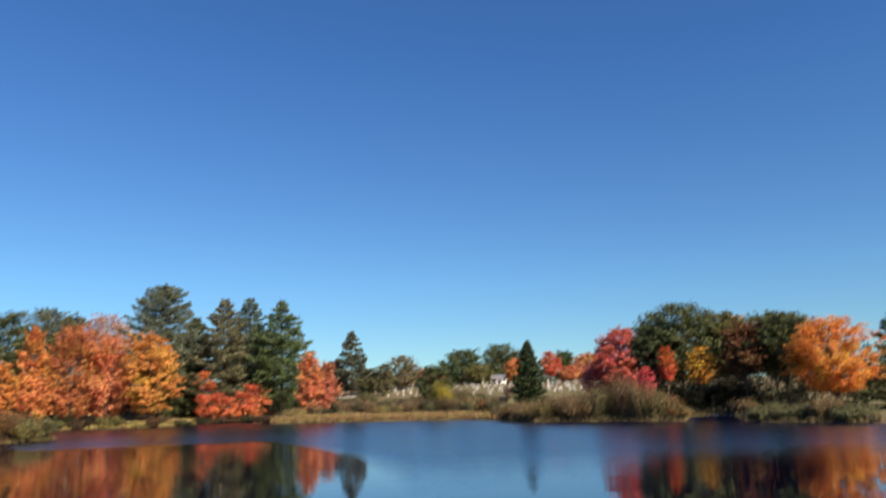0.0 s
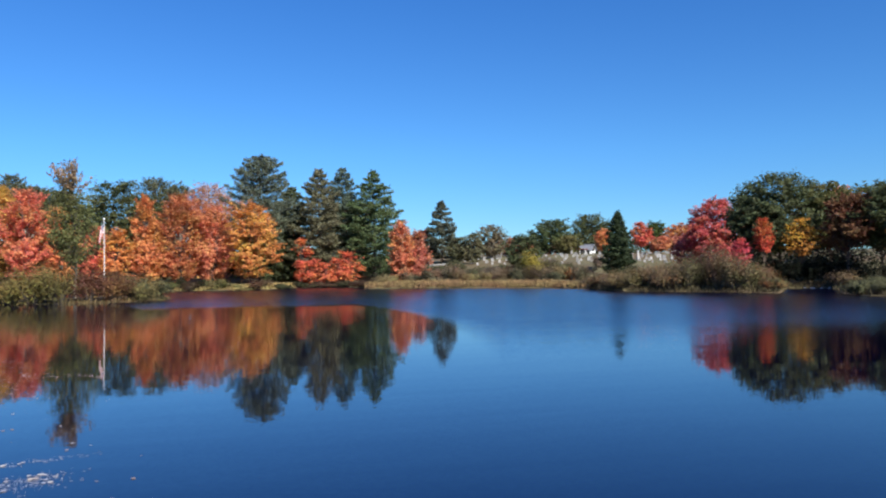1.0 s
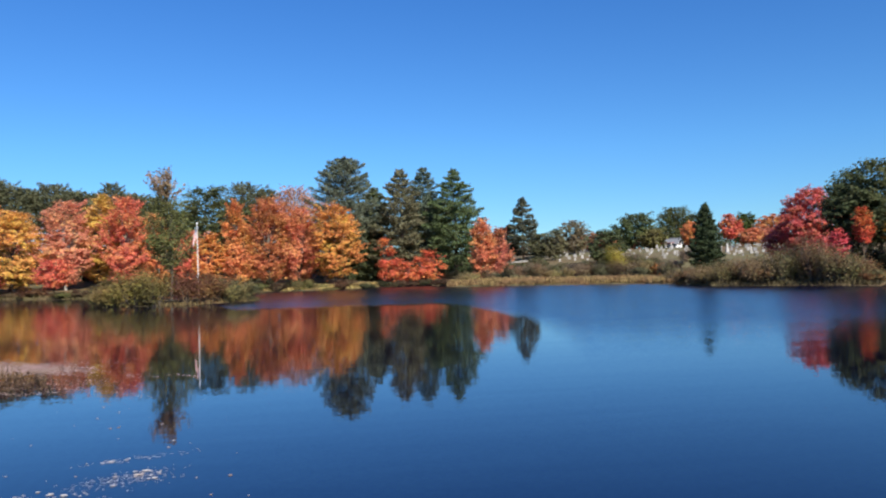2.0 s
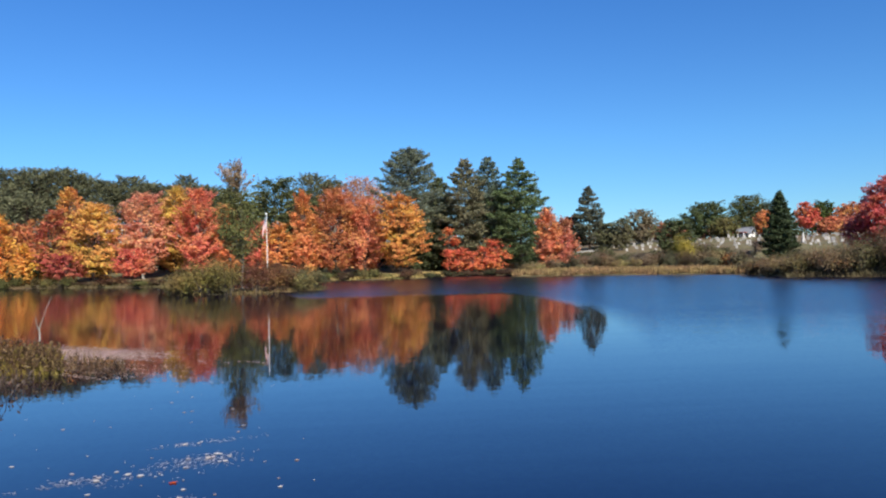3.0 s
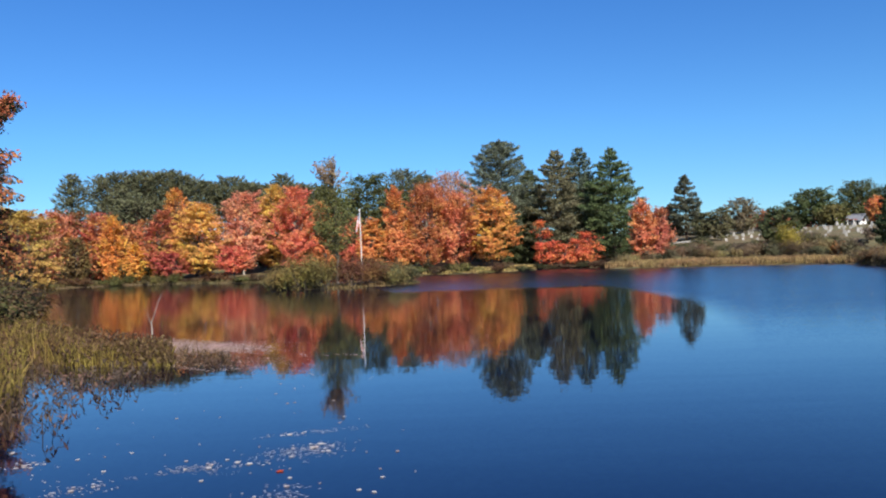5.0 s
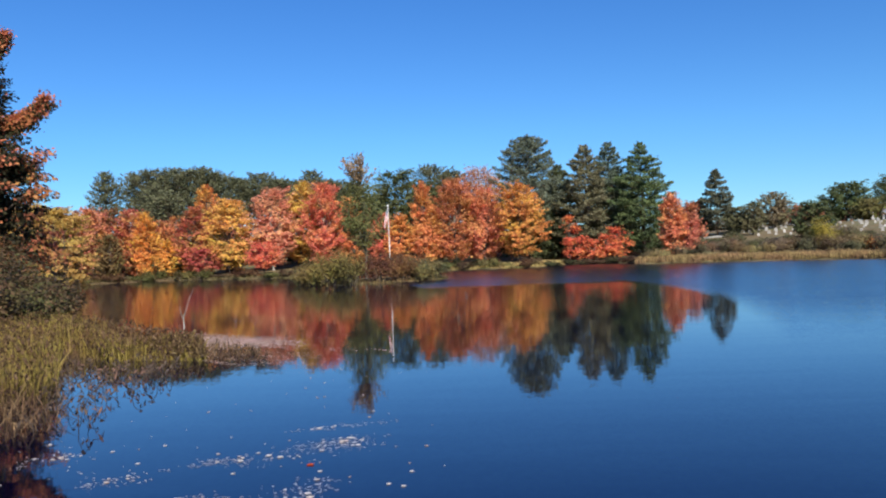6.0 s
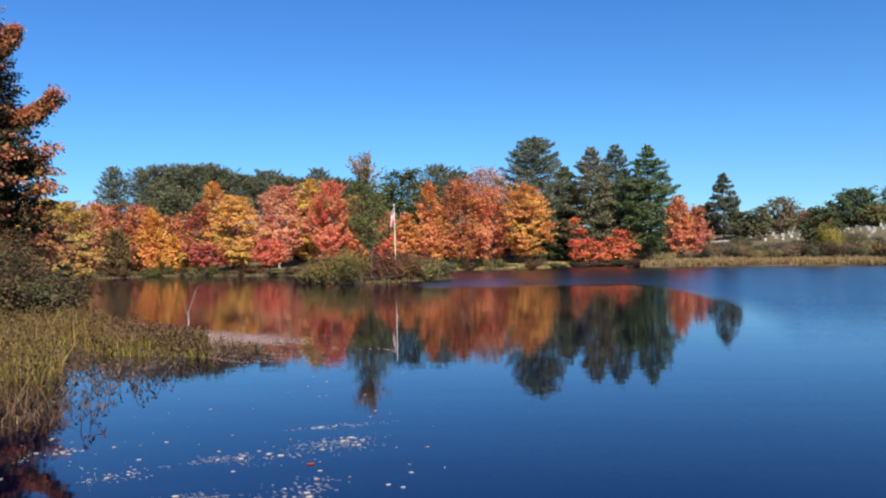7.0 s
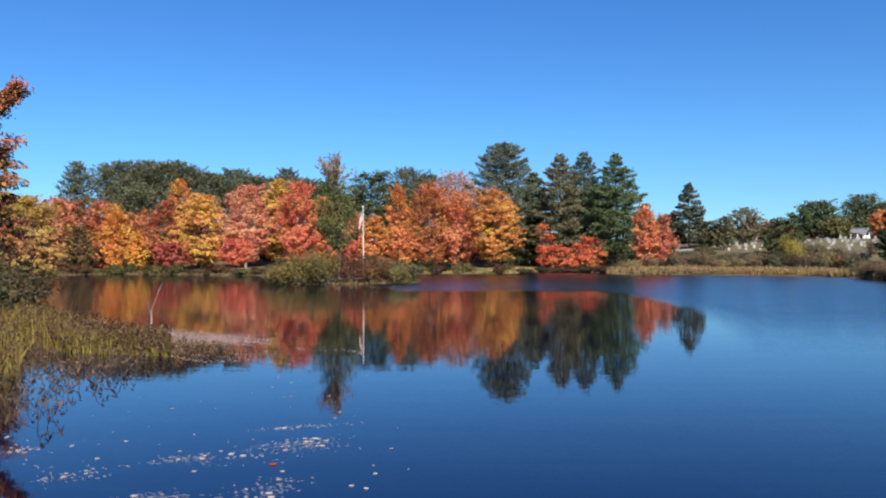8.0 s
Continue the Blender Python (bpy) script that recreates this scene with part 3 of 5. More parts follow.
# tall pines
pine("white_pine", "tall broad white pine rising above the maples", 2.1, 106.0, 17.8, 4.6, PINE_BLUE, "whitepine", 0.25, 26000, 0.21, step=0.6, rising=0.2, gappy=0.15)
pine("white_pine", "dark pine between taller ones", 6.4, 110.0, 14.1, 4.2, DEEP_GREEN, "pine", 0.03, 12000, 0.3)
pine("white_pine", "dark pine between taller ones", 14.6, 112.0, 12.5, 4.8, DEEP_GREEN, "pine", 0.03, 10000, 0.3)
pine("white_pine", "young dark pine beside the golden maple", 4.2, 105.6, 8.6, 2.7, DEEP_GREEN, "pine", 0.02, 8000, 0.23)
pine("white_pine", "tall brownish green pine at the shore", 9.7, 104.0, 15.9, 4.1, (0.185, 0.172, 0.1), "pine", 0.12, 24000, 0.21, step=0.66, rising=0.12, gappy=0.08)
pine("white_pine", "tall bluish green pine at the shore", 13.2, 106.6, 16.4, 4.2, (0.13, 0.165, 0.12), "pine", 0.08, 24000, 0.21, step=0.66, rising=0.12, gappy=0.05)
pine("white_pine", "tall fresh green pine at the shore", 16.9, 103.0, 15.6, 4.6, (0.12, 0.16, 0.068), "pine", 0.03, 27000, 0.21, step=0.66, rising=0.12, gappy=0.05)
HILL = "dark pines on the rise behind the wood"
for x, y, top, rad in [(-72.4, 131.4, 19.2, 3.3), (-70.3, 138.1, 18.7, 4.2), (-66.5, 136.0, 19.3, 4.0), (-62.0, 136.8, 19.6, 4.0), (-58.4, 140.9, 19.8, 4.2),
                       (-57.0, 123.3, 13.6, 4.4), (-52.0, 124.5, 13.0, 3.6), (-52.5, 140.5, 17.4, 4.2), (-47.4, 142.3, 18.3, 3.8), (-39.6, 149.8, 19.3, 3.2),
                       (-14.7, 139.2, 17.8, 4.2), (-11.0, 139.5, 16.7, 3.6), (-61.0, 127.0, 15.5, 4.0), (-43.0, 140.0, 16.5, 3.5), (-34.0, 145.0, 16.5, 3.6), (-64.5, 138.0, 18.8, 3.8), (-60.0, 139.5, 19.4, 3.8), (-55.5, 140.0, 18.8, 4.2),
                       (-50.0, 141.5, 17.2, 4.2), (-45.0, 141.0, 16.9, 4.0), (-41.0, 143.0, 16.6, 3.8), (-36.5, 146.0, 16.8, 3.6), (-31.0, 147.0, 16.2, 3.4)]:
    pine("white_pine", "dark green pine on the rise behind the wood", x, y, top, rad * 1.05, (0.14, 0.145, 0.08), "whitepine", 0.48 if y > 135 else 0.1, 5200, 0.27 if y > 135 else 0.33, step=0.5, rising=0.45, group=HILL)

# scarlet maples low under the pines
for x, y, top, rad in [(7.0, 98.8, 6.4, 1.15), (8.1, 98.2, 3.6, 1.6), (9.9, 97.6, 3.1, 1.7), (11.6, 97.8, 3.7, 1.5), (12.9, 98.3, 4.5, 1.7)]:
    broadleaf("scarlet_maple", "low scarlet maple in the shade of the pines", x, y, top, rad, SCARLET, "spread", 0.1, 0.5, steep=0.0, flat=0.16, lobed=0.7, clump=0.24, rugged=1.6, group="scarlet maples under the pines")

# the islet's tree and the dead birch
ix, iy = bearing(-11.0, 60.0)
islet = broadleaf("islet_tree", "slender green tree with a browning open top", ix - 0.1, iy, 7.7, 1.85, (0.17, 0.175, 0.065), "round", 0.36, 0.75, bark=GREY_BARK, clump=0.3, steep=0.7, lean=(-0.3, 0))


def browning_top(parent, x, z, seed):
    """The thin leaders of the islet tree, with few browning leaves."""
    rng = np.random.default_rng(seed)
    runs, tips = [], []
    for i in range(22):
        an, out = rng.uniform(0, 6.28), rng.uniform(0.3, 1.5)
        a0 = np.array([x * 0.8, 0, z - 1.2])
        b0 = np.array([x + math.cos(an) * out, math.sin(an) * out, z + rng.uniform(0.6, 2.0) * (1.1 - 0.3 * out)])
        runs.append([(a0, 0.03), ((a0 + b0) / 2 + rng.normal(0, 0.06, 3), 0.018), (b0, 0.006)])
        tips.append((a0, b0))
    limb = part("leader", tubes("leader", runs, BARK, 4), parent)
    n = 1300
    k = rng.integers(0, 22, n)
    f = rng.uniform(0.35, 1.03, n)[:, None]
    c = np.array([q[0] for q in tips])[k] * (1 - f) + np.array([q[1] for q in tips])[k] * f + rng.normal(0, 0.11, (n, 3))
    ln = rng.uniform(0.06, 0.13, n)
    part("browning_leaves", sprays("browning_leaves", c, rng.normal(0, 1, (n, 3)), rng.normal(0, 1, (n, 3)), ln, ln * 0.6, LEAF), limb, colour=(0.3, 0.2, 0.13))


browning_top(islet, -0.3, 8.2, 5)


FADED_RED = plain_rough("faded_red_cloth", (0.42, 0.1, 0.1), (0.55, 0.2, 0.19), 9.0, 0.9)
FADED_WHITE = plain_rough("faded_white_cloth", (0.6, 0.57, 0.55), (0.75, 0.72, 0.7), 9.0, 0.9)
FADED_BLUE = plain_rough("faded_blue_cloth", (0.1, 0.12, 0.2), (0.2, 0.22, 0.32), 9.0, 0.9)


def flagpole(x, y, top):
    """A white flagpole with its flag hanging limp in folds."""
    z0 = gz(x, y) - 0.1
    root = tagged(new("flagpole"), "white flagpole with a limp faded flag", "flagpole")
    root.location = (x, y, z0)
    H = top - z0
    part("pole", tubes("pole", [[((-0.03 * h, 0, h * H), 0.037 - 0.014 * h) for h in np.linspace(0, 1, 8)]], FADED_WHITE, 10), root)
    bm = bmesh.new()
    bmesh.ops.create_uvsphere(bm, u_segments=10, v_segments=8, radius=0.07, matrix=Matrix.Translation((-0.03, 0, H + 0.05)))
    part("finial", bm_mesh("finial", bm, WHITE_PAINT), root)
    bm = bmesh.new()
    nu, nv = 22, 14
    grid = []
    for i in range(nu):
        u = i / (nu - 1)
        row = []
        for j in range(nv):
            v = j / (nv - 1)
            fall = 0.1 + 0.85 * v + 0.8 * u * (0.75 + 0.25 * v)
            out = 0.05 + 0.27 * math.sin(min(1.0, u * 1.1) * 1.5) * (0.55 + 0.45 * v) + 0.05 * math.sin(u * 14)
            row.append(bm.verts.new((-out, 0.1 * math.sin(u * 11 + v), H - fall)))
        grid.append(row)
    for i in range(nu - 1):
        for j in range(nv - 1):
            f = bm.faces.new((grid[i][j], grid[i + 1][j], grid[i + 1][j + 1], grid[i][j + 1]))
            f.material_index = 2 if (i < 9 and j < 7) else j % 2
            f.smooth = True
    me = bm_mesh("flag", bm, FADED_RED)
    me.materials.append(FADED_WHITE)
    me.materials.append(FADED_BLUE)
    part("flag", me, root, "limp flag in faded red, white and blue")


flagpole(*bearing(-9.3, 58.5), 5.75)

# the big maple on the west bank; its shaded inside is painted with dark leaves
tx, ty = bearing(-37.0, 50.0)
big = broadleaf("big_maple", "large maple with orange tips, inner shade as dark leaves", tx, ty, 18.0, 3.9, (0.44, 0.17, 0.08), "heavy_foot", 0.06, 1.5, second=(0.045, 0.042, 0.022), share=1.05, grain=1.45, steep=0.3)


def bough(parent, z, turn, length, rise, seed):
    """A long bough that sticks out of the crown, its underside shade painted as dark leaves, orange at its tip."""
    rng = np.random.default_rng(seed)
    c, sn = math.cos(turn), math.sin(turn)
    run = [np.array([c * length * k, sn * length * k, z + rise * k ** 1.6]) for k in (0, 0.35, 0.7, 1.0)]
    limb = part("bough", tubes("bough", [[(q, 0.07 - 0.055 * i / 3) for i, q in enumerate(run)]], BARK), parent)
    # side twigs that fan outwards and up, leafy along their length
    m = 60
    start = rng.uniform(0.25, 1.0, m)
    swing = rng.normal(0, 0.95, m)
    reach = length * 0.4 * (1.25 - 0.75 * start) * rng.uniform(0.6, 1.2, m)
    base = np.stack([c * length * start, sn * length * start, z + rise * start ** 1.6], 1)
    way = unit(np.stack([np.cos(turn + swing), np.sin(turn + swing), rng.uniform(-0.35, 0.8, m)], 1)) * reach[:, None]
    part("twig", tubes("twig", [[(base[i], 0.018), (base[i] + way[i], 0.005)] for i in range(m)], BARK, 4), limb)
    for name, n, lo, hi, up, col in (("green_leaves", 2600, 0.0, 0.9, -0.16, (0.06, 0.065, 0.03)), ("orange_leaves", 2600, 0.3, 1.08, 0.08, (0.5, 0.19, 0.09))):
        i = rng.integers(0, m, n)
        f = rng.uniform(lo, hi, n)[:, None]
        p = base[i] + way[i] * f + rng.normal(0, 1, (n, 3)) * np.array([0.17, 0.17, 0.14]) + np.array([0, 0, up])
        nor = unit(rng.normal(0, 0.7, (n, 3)) + np.array([0, 0, 0.7]))
        ln = rng.uniform(0.06, 0.13, n)
        part(name, sprays(name, p, nor, rng.normal(0, 0.6, (n, 3)) + way[i], ln, ln * 0.55, LEAF), limb, colour=col)


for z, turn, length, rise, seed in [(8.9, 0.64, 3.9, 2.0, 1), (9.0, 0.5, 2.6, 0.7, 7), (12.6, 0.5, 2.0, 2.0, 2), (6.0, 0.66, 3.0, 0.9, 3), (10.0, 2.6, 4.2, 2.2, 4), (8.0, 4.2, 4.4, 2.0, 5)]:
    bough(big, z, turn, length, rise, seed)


def bare_sapling(x, y, height, seed):
    rng = np.random.default_rng(seed)
    root = tagged(new("bare_sapling"), "leafless grey sapling behind the reeds", "tree")
    root.location = (x, y, gz(x, y) - 0.1)
    runs = [[((0, 0, 0), 0.035), ((0.05, 0, height * 0.5), 0.02), ((0.0, 0, height), 0.005)]]
    for i in range(26):
        k, an = rng.uniform(0.25, 0.9), rng.uniform(0, 6.28)
        L = height * 0.35 * (1.1 - k)
        a0 = np.array([0.04, 0, height * k])
        runs.append([(a0, 0.014), (a0 + np.array([math.cos(an) * L * 0.4, math.sin(an) * L * 0.4, L * 0.5]), 0.009), (a0 + np.array([math.cos(an) * L * 0.7, math.sin(an) * L * 0.7, L]), 0.004)])
    part("trunk", tubes("trunk", runs, BARK, 4), root)


for b, d, h in [(-32.9, 58.0, 7.2), (-32.2, 60.0, 6.6), (-33.5, 57.0, 7.6), (-31.6, 61.0, 6.2)]:
    bare_sapling(*bearing(b, d), h, int(-b * 10))

# ---- the east side: cemetery slope, its trees and the east bank ----
EAST = "trees round the cemetery"
pine("spruce_tree", "tall spruce above the cemetery", 31.5, 123.0, 13.4, 3.4, (0.12, 0.125, 0.085), "cone", 0.1, 9000, 0.28, step=0.7, rising=0.05, group=EAST, gappy=0.2)
pine("fir_tree", "dense dark green fir behind the bank", 44.5, 86.2, 8.9, 2.1, (0.06, 0.085, 0.042), "cone", 0.08, 15000, 0.2, step=0.34, group=EAST, gappy=0.0)
EAST_TREES = [
    (29.4, 126.6, 8.8, 2.6, GREY_GREEN, "round", "grey-green tree by the cemetery"),
    (33.0, 117.4, 7.1, 2.2, GREY_GREEN, "oval", "thin grey-green tree by the cemetery"),
    (34.5, 114.9, 7.8, 2.0, (0.16, 0.15, 0.08), "oval", "olive tree with thinning leaves"),
    (43.5, 133.1, 10.1, 3.6, (0.19, 0.155, 0.095), "round", "tan tree with thinning crown"),
    (51.0, 141.1, 8.0, 3.6, (0.36, 0.14, 0.08), "round", "dusty red tree behind the graves"),
    (37.6, 101.2, 6.9, 2.7, (0.09, 0.11, 0.05), "round", "dark green round tree on the bank"),
    (63.1, 152.5, 12.4, 5.2, (0.09, 0.11, 0.045), "round", "large green oak behind the graves"),
]
EAST_FAR = [
    (92.2, 194.2, 16.9, 6.4, (0.1, 0.11, 0.045), "spread", "wide green oak behind the house"),
    (88.9, 179.1, 12.1, 2.9, ORANGE, "round", "orange maple beside the fir"),
    (79.7, 144.5, 11.6, 2.6, (0.6, 0.17, 0.1), "oval", "bright red maple at the cemetery"),
    (90.1, 155.8, 12.5, 3.4, GREEN, "round", "green tree far behind the graves"),
    (75.7, 129.5, 7.9, 2.2, (0.6, 0.25, 0.12), "round", "orange maple at the cemetery"),
    (89.1, 144.8, 11.3, 3.6, RUST, "round", "rusty maple at the cemetery"),
    (64.4, 146.4, 8.9, 3.0, OLIVE, "round", "olive tree behind the graves"),
    (85.0, 139.0, 8.4, 2.6, (0.5, 0.2, 0.12), "round", "dull rust maple at the cemetery"),
]
for x, y, top, rad, col, shape, label in EAST_TREES + EAST_FAR:
    broadleaf("cemetery_tree", label, x, y, top, rad * 0.93, col, shape, 0.25 if "maple" in label else 0.1, 0.9 if "thin" in label else 1.4, group=EAST, grain=1.1, clump=0.13, steep=0.35, flat=0.4)
for i in range(17):
    b = 11.5 + i * 1.45 + back_rng.uniform(-0.4, 0.4)
    x, y = bearing(b, back_rng.uniform(205, 235))
    broadleaf("distant_tree", "dull autumn tree far behind the cemetery", x, y, back_rng.uniform(8.5, 10.5), back_rng.uniform(3.4, 4.6), back_rng.choice([(0.12, 0.12, 0.06), (0.2, 0.13, 0.07), (0.1, 0.11, 0.05), (0.3, 0.14, 0.08)]), "round", 0.0, 0.6, grain=1.3, group="distant trees behind the cemetery")
BANK = "trees on the east bank"
# (x, y, top, radius, colour, shape, low, fullness, label)
EAST_BANK = [
    (51.5, 76.3, 9.7, 3.4, (0.6, 0.14, 0.13), "round", 0.1, 2.3, "crimson maple on the east bank"),
    (49.0, 78.9, 5.4, 1.4, (0.56, 0.15, 0.13), "round", 0.35, 1.2, "low crimson maple behind the bushes"),
    (49.4, 63.1, 10.7, 4.5, (0.105, 0.12, 0.055), "round", 0.3, 2.0, "broad dark green oak on the east bank"),
    (46.0, 62.5, 8.6, 2.4, (0.075, 0.09, 0.045), "round", 0.38, 1.6, "dark green oak beside the broad one"),
    (54.2, 62.0, 10.0, 3.2, (0.14, 0.13, 0.05), "round", 0.36, 1.6, "olive green oak on the east bank"),
    (44.2, 58.4, 6.3, 0.85, (0.55, 0.13, 0.06), "oval", 0.5, 1.2, "flame red young maple before oaks"),
    (42.6, 59.4, 4.5, 0.8, CRIMSON, "round", 0.42, 1.2, "crimson young maple before dark oaks"),
    (48.2, 58.6, 6.3, 1.6, (0.66, 0.35, 0.07), "oval", 0.46, 0.65, "yellow maple against dark oaks"),
    (50.8, 55.8, 8.2, 2.3, (0.17, 0.078, 0.045), "round", 0.4, 1.5, "brownish red oak on the east bank"),
    (54.0, 54.0, 9.1, 3.2, (0.09, 0.1, 0.045), "spread", 0.38, 1.8, "dark green oak on the east bank"),
    (62.9, 64.4, 10.5, 3.2, DEEP_GREEN, "round", 0.3, 1.2, "dark green oak on the east bank"),
    (53.3, 48.4, 8.1, 3.5, (0.66, 0.27, 0.07), "round", 0.24, 1.3, "bright orange spreading maple at the bank"),
    (76.7, 85.6, 12.6, 2.6, SALMON, "round", 0.2, 1.0, "pale orange maple far behind"),
    # leaf green darkened here to paint the shade below the oaks
    (63.0, 73.5, 7.5, 3.6, (0.04, 0.05, 0.024), "round", 0.0, 0.5, "undergrowth tree below the oaks, shade in its leaf colour"),
    (67.5, 65.5, 8.0, 3.4, (0.04, 0.05, 0.024), "round", 0.0, 0.5, "undergrowth tree below the oaks, shade in its leaf colour"),
    (58.0, 75.0, 5.6, 3.0, (0.04, 0.05, 0.024), "round", 0.0, 0.5, "undergrowth tree below the oaks, shade in its leaf colour"),
    (66.0, 58.0, 7.2, 3.2, (0.04, 0.05, 0.024), "round", 0.0, 0.5, "undergrowth tree below the oaks, shade in its leaf colour"),
    (62.0, 68.5, 5.2, 3.0, (0.04, 0.05, 0.024), "round", 0.0, 0.5, "undergrowth tree below the oaks, shade in its leaf colour"),
]
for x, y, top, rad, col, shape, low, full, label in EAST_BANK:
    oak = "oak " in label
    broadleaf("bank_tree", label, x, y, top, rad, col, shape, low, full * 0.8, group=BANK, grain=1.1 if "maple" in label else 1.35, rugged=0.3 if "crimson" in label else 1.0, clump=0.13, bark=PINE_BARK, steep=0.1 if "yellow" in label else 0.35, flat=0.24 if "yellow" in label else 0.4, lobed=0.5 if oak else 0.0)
# added bushes whose near-black leaves stand in for the oaks' deep shade
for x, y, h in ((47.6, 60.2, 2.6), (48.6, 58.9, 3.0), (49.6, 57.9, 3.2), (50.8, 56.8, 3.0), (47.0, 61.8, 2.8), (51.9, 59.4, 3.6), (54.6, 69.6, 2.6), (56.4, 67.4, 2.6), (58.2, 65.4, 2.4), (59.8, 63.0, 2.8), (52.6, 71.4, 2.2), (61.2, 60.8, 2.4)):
    shrub("shaded_bush", "bush below the oaks, leaves near black for the shade", x, y, h, 1.9, (0.016, 0.02, 0.013), 1000, 0.16, "dark bushes below the oaks")
pine("white_pine", "dark pine at the end of the east bank", 59.5, 47.6, 8.4, 2.8, DEEP_GREEN, "cone", 0.02, 5000, 0.24, group=BANK)

# ---- bushes ----
rb = random.Random(9)
ISLE = "bushes on the islet"
for b, d, h, r, c, c2 in [(-15.0, 58.6, 2.2, 1.6, (0.25, 0.18, 0.065), OLIVE), (-13.6, 57.6, 2.9, 1.9, (0.27, 0.21, 0.065), (0.16, 0.14, 0.05)), (-12.1, 57.0, 2.7, 1.7, (0.24, 0.18, 0.065), (0.15, 0.13, 0.05)),
                          (-10.2, 57.6, 2.5, 1.7, (0.19, 0.085, 0.06), BROWN), (-8.6, 57.6, 2.4, 1.6, (0.21, 0.1, 0.07), BROWN), (-7.2, 58.4, 1.9, 1.6, (0.26, 0.19, 0.08), GREY_GREEN),
                          (-6.1, 59.6, 1.6, 1.3, GREY_GREEN, TAN), (-12.8, 61.5, 2.4, 1.7, (0.17, 0.12, 0.06), OLIVE), (-8.2, 62.0, 2.0, 1.6, BROWN, OLIVE), (-15.6, 61.0, 1.2, 1.0, OLIVE, TAN)]:
    x, y = bearing(b, d)
    shrub("islet_bush", "leafy olive and brown bush on the islet", x, y, h, r, c, 2600, 0.095, ISLE, second=c2, stems=20)
LOWER = "undergrowth along the wooded shore"
# leaf colours lowered: partly dark bushes, partly the trees' shade painted in
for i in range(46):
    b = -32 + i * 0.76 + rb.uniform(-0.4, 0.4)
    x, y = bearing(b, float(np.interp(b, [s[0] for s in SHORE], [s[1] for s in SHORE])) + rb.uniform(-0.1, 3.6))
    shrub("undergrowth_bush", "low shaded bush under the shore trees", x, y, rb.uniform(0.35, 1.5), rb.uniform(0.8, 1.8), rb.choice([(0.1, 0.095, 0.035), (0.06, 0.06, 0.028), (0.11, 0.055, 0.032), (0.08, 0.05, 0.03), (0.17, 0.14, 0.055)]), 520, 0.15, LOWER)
# bushes added in dark colours where the scarlet maples shade the bank
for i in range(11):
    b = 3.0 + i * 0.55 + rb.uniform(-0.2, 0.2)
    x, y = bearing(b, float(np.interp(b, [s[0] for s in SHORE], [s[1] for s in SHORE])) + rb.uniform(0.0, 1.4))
    shrub("undergrowth_bush", "low bush under the scarlet maples, their shade in its colour", x, y, rb.uniform(0.4, 0.9), rb.uniform(0.8, 1.4), rb.choice([(0.06, 0.045, 0.025), (0.08, 0.045, 0.03), (0.05, 0.05, 0.025)]), 420, 0.14, LOWER)
BRUSH = "brush between the reeds and the cemetery"
for i in range(26):
    b = 9.9 + i * 0.6 + rb.uniform(-0.2, 0.2)
    x, y = bearing(b, rb.uniform(88.5, 95))
    shrub("bank_bush", "grey-olive brush behind the tan reeds", x, y, rb.uniform(0.9, 2.3), rb.uniform(1.0, 1.9), rb.choice([(0.19, 0.14, 0.085), (0.14, 0.125, 0.075), (0.22, 0.125, 0.085), (0.25, 0.165, 0.1), (0.1, 0.1, 0.055), (0.26, 0.2, 0.095)]), 800, 0.13, BRUSH)
for i in range(24):
    x, y = bearing(11.5 + i * 0.62 + rb.uniform(-0.3, 0.3), rb.uniform(98, 112))
    shrub("bank_bush", "grey-olive brush below the cemetery", x, y, rb.uniform(0.7, 1.5) * (1.0 if i < 14 else 1.5), rb.uniform(1.0, 1.7), rb.choice([(0.17, 0.14, 0.1), (0.15, 0.14, 0.075), (0.2, 0.15, 0.11), (0.12, 0.12, 0.06)]), 900, 0.16, BRUSH)
shrub("yellow_bush", "yellow-green willow bush in the brush", *bearing(20.95, 97.0), 3.7, 1.8, (0.37, 0.31, 0.06), 2400, 0.12, stems=22)
shrub("orange_bush", "small orange bush in the brush", *bearing(24.0, 92.0), 1.5, 0.8, (0.48, 0.2, 0.06), 900, 0.14)
EBUSH = "brown bushes along the east bank"
for i in range(34):
    b = 25.4 + i * 0.37 + rb.uniform(-0.2, 0.2)
    d = float(np.interp(b, [s[0] for s in SHORE], [s[1] for s in SHORE])) + rb.uniform(0.8, 5.0)
    h = float(np.interp(b, [25, 26.5, 28, 31, 32.6, 33.8, 35.3, 36.7, 37.8], [0.9, 1.5, 2.0, 2.5, 3.4, 4.1, 3.2, 2.1, 0.9])) * rb.uniform(0.72, 1.08)
    x, y = bearing(b, d)
    shrub("east_bank_bush", "brown and olive bush at the water", x, y, h, rb.uniform(1.2, 2.1) * (0.6 if b > 36.4 else 1.0), rb.choice([(0.23, 0.165, 0.09), (0.2, 0.12, 0.08), (0.2, 0.16, 0.07), (0.24, 0.18, 0.085), (0.14, 0.13, 0.06)]), 1300, 0.1, EBUSH, second=rb.choice([BROWN, GREY_GREEN, (0.24, 0.17, 0.09)]), stems=24)
for i in range(9):
    b = 42.0 + i * 0.85
    x, y = bearing(b, float(np.interp(b, [s[0] for s in SHORE], [s[1] for s in SHORE])) + rb.uniform(0.8, 2.5))
    shrub("east_bank_bush", "low brown brush at the water", x, y, rb.uniform(1.0, 1.5), rb.uniform(1.1, 1.5), rb.choice([(0.17, 0.12, 0.065), GREY_GREEN]), 1100, 0.12, EBUSH)
WEST = "bushes on the west bank"
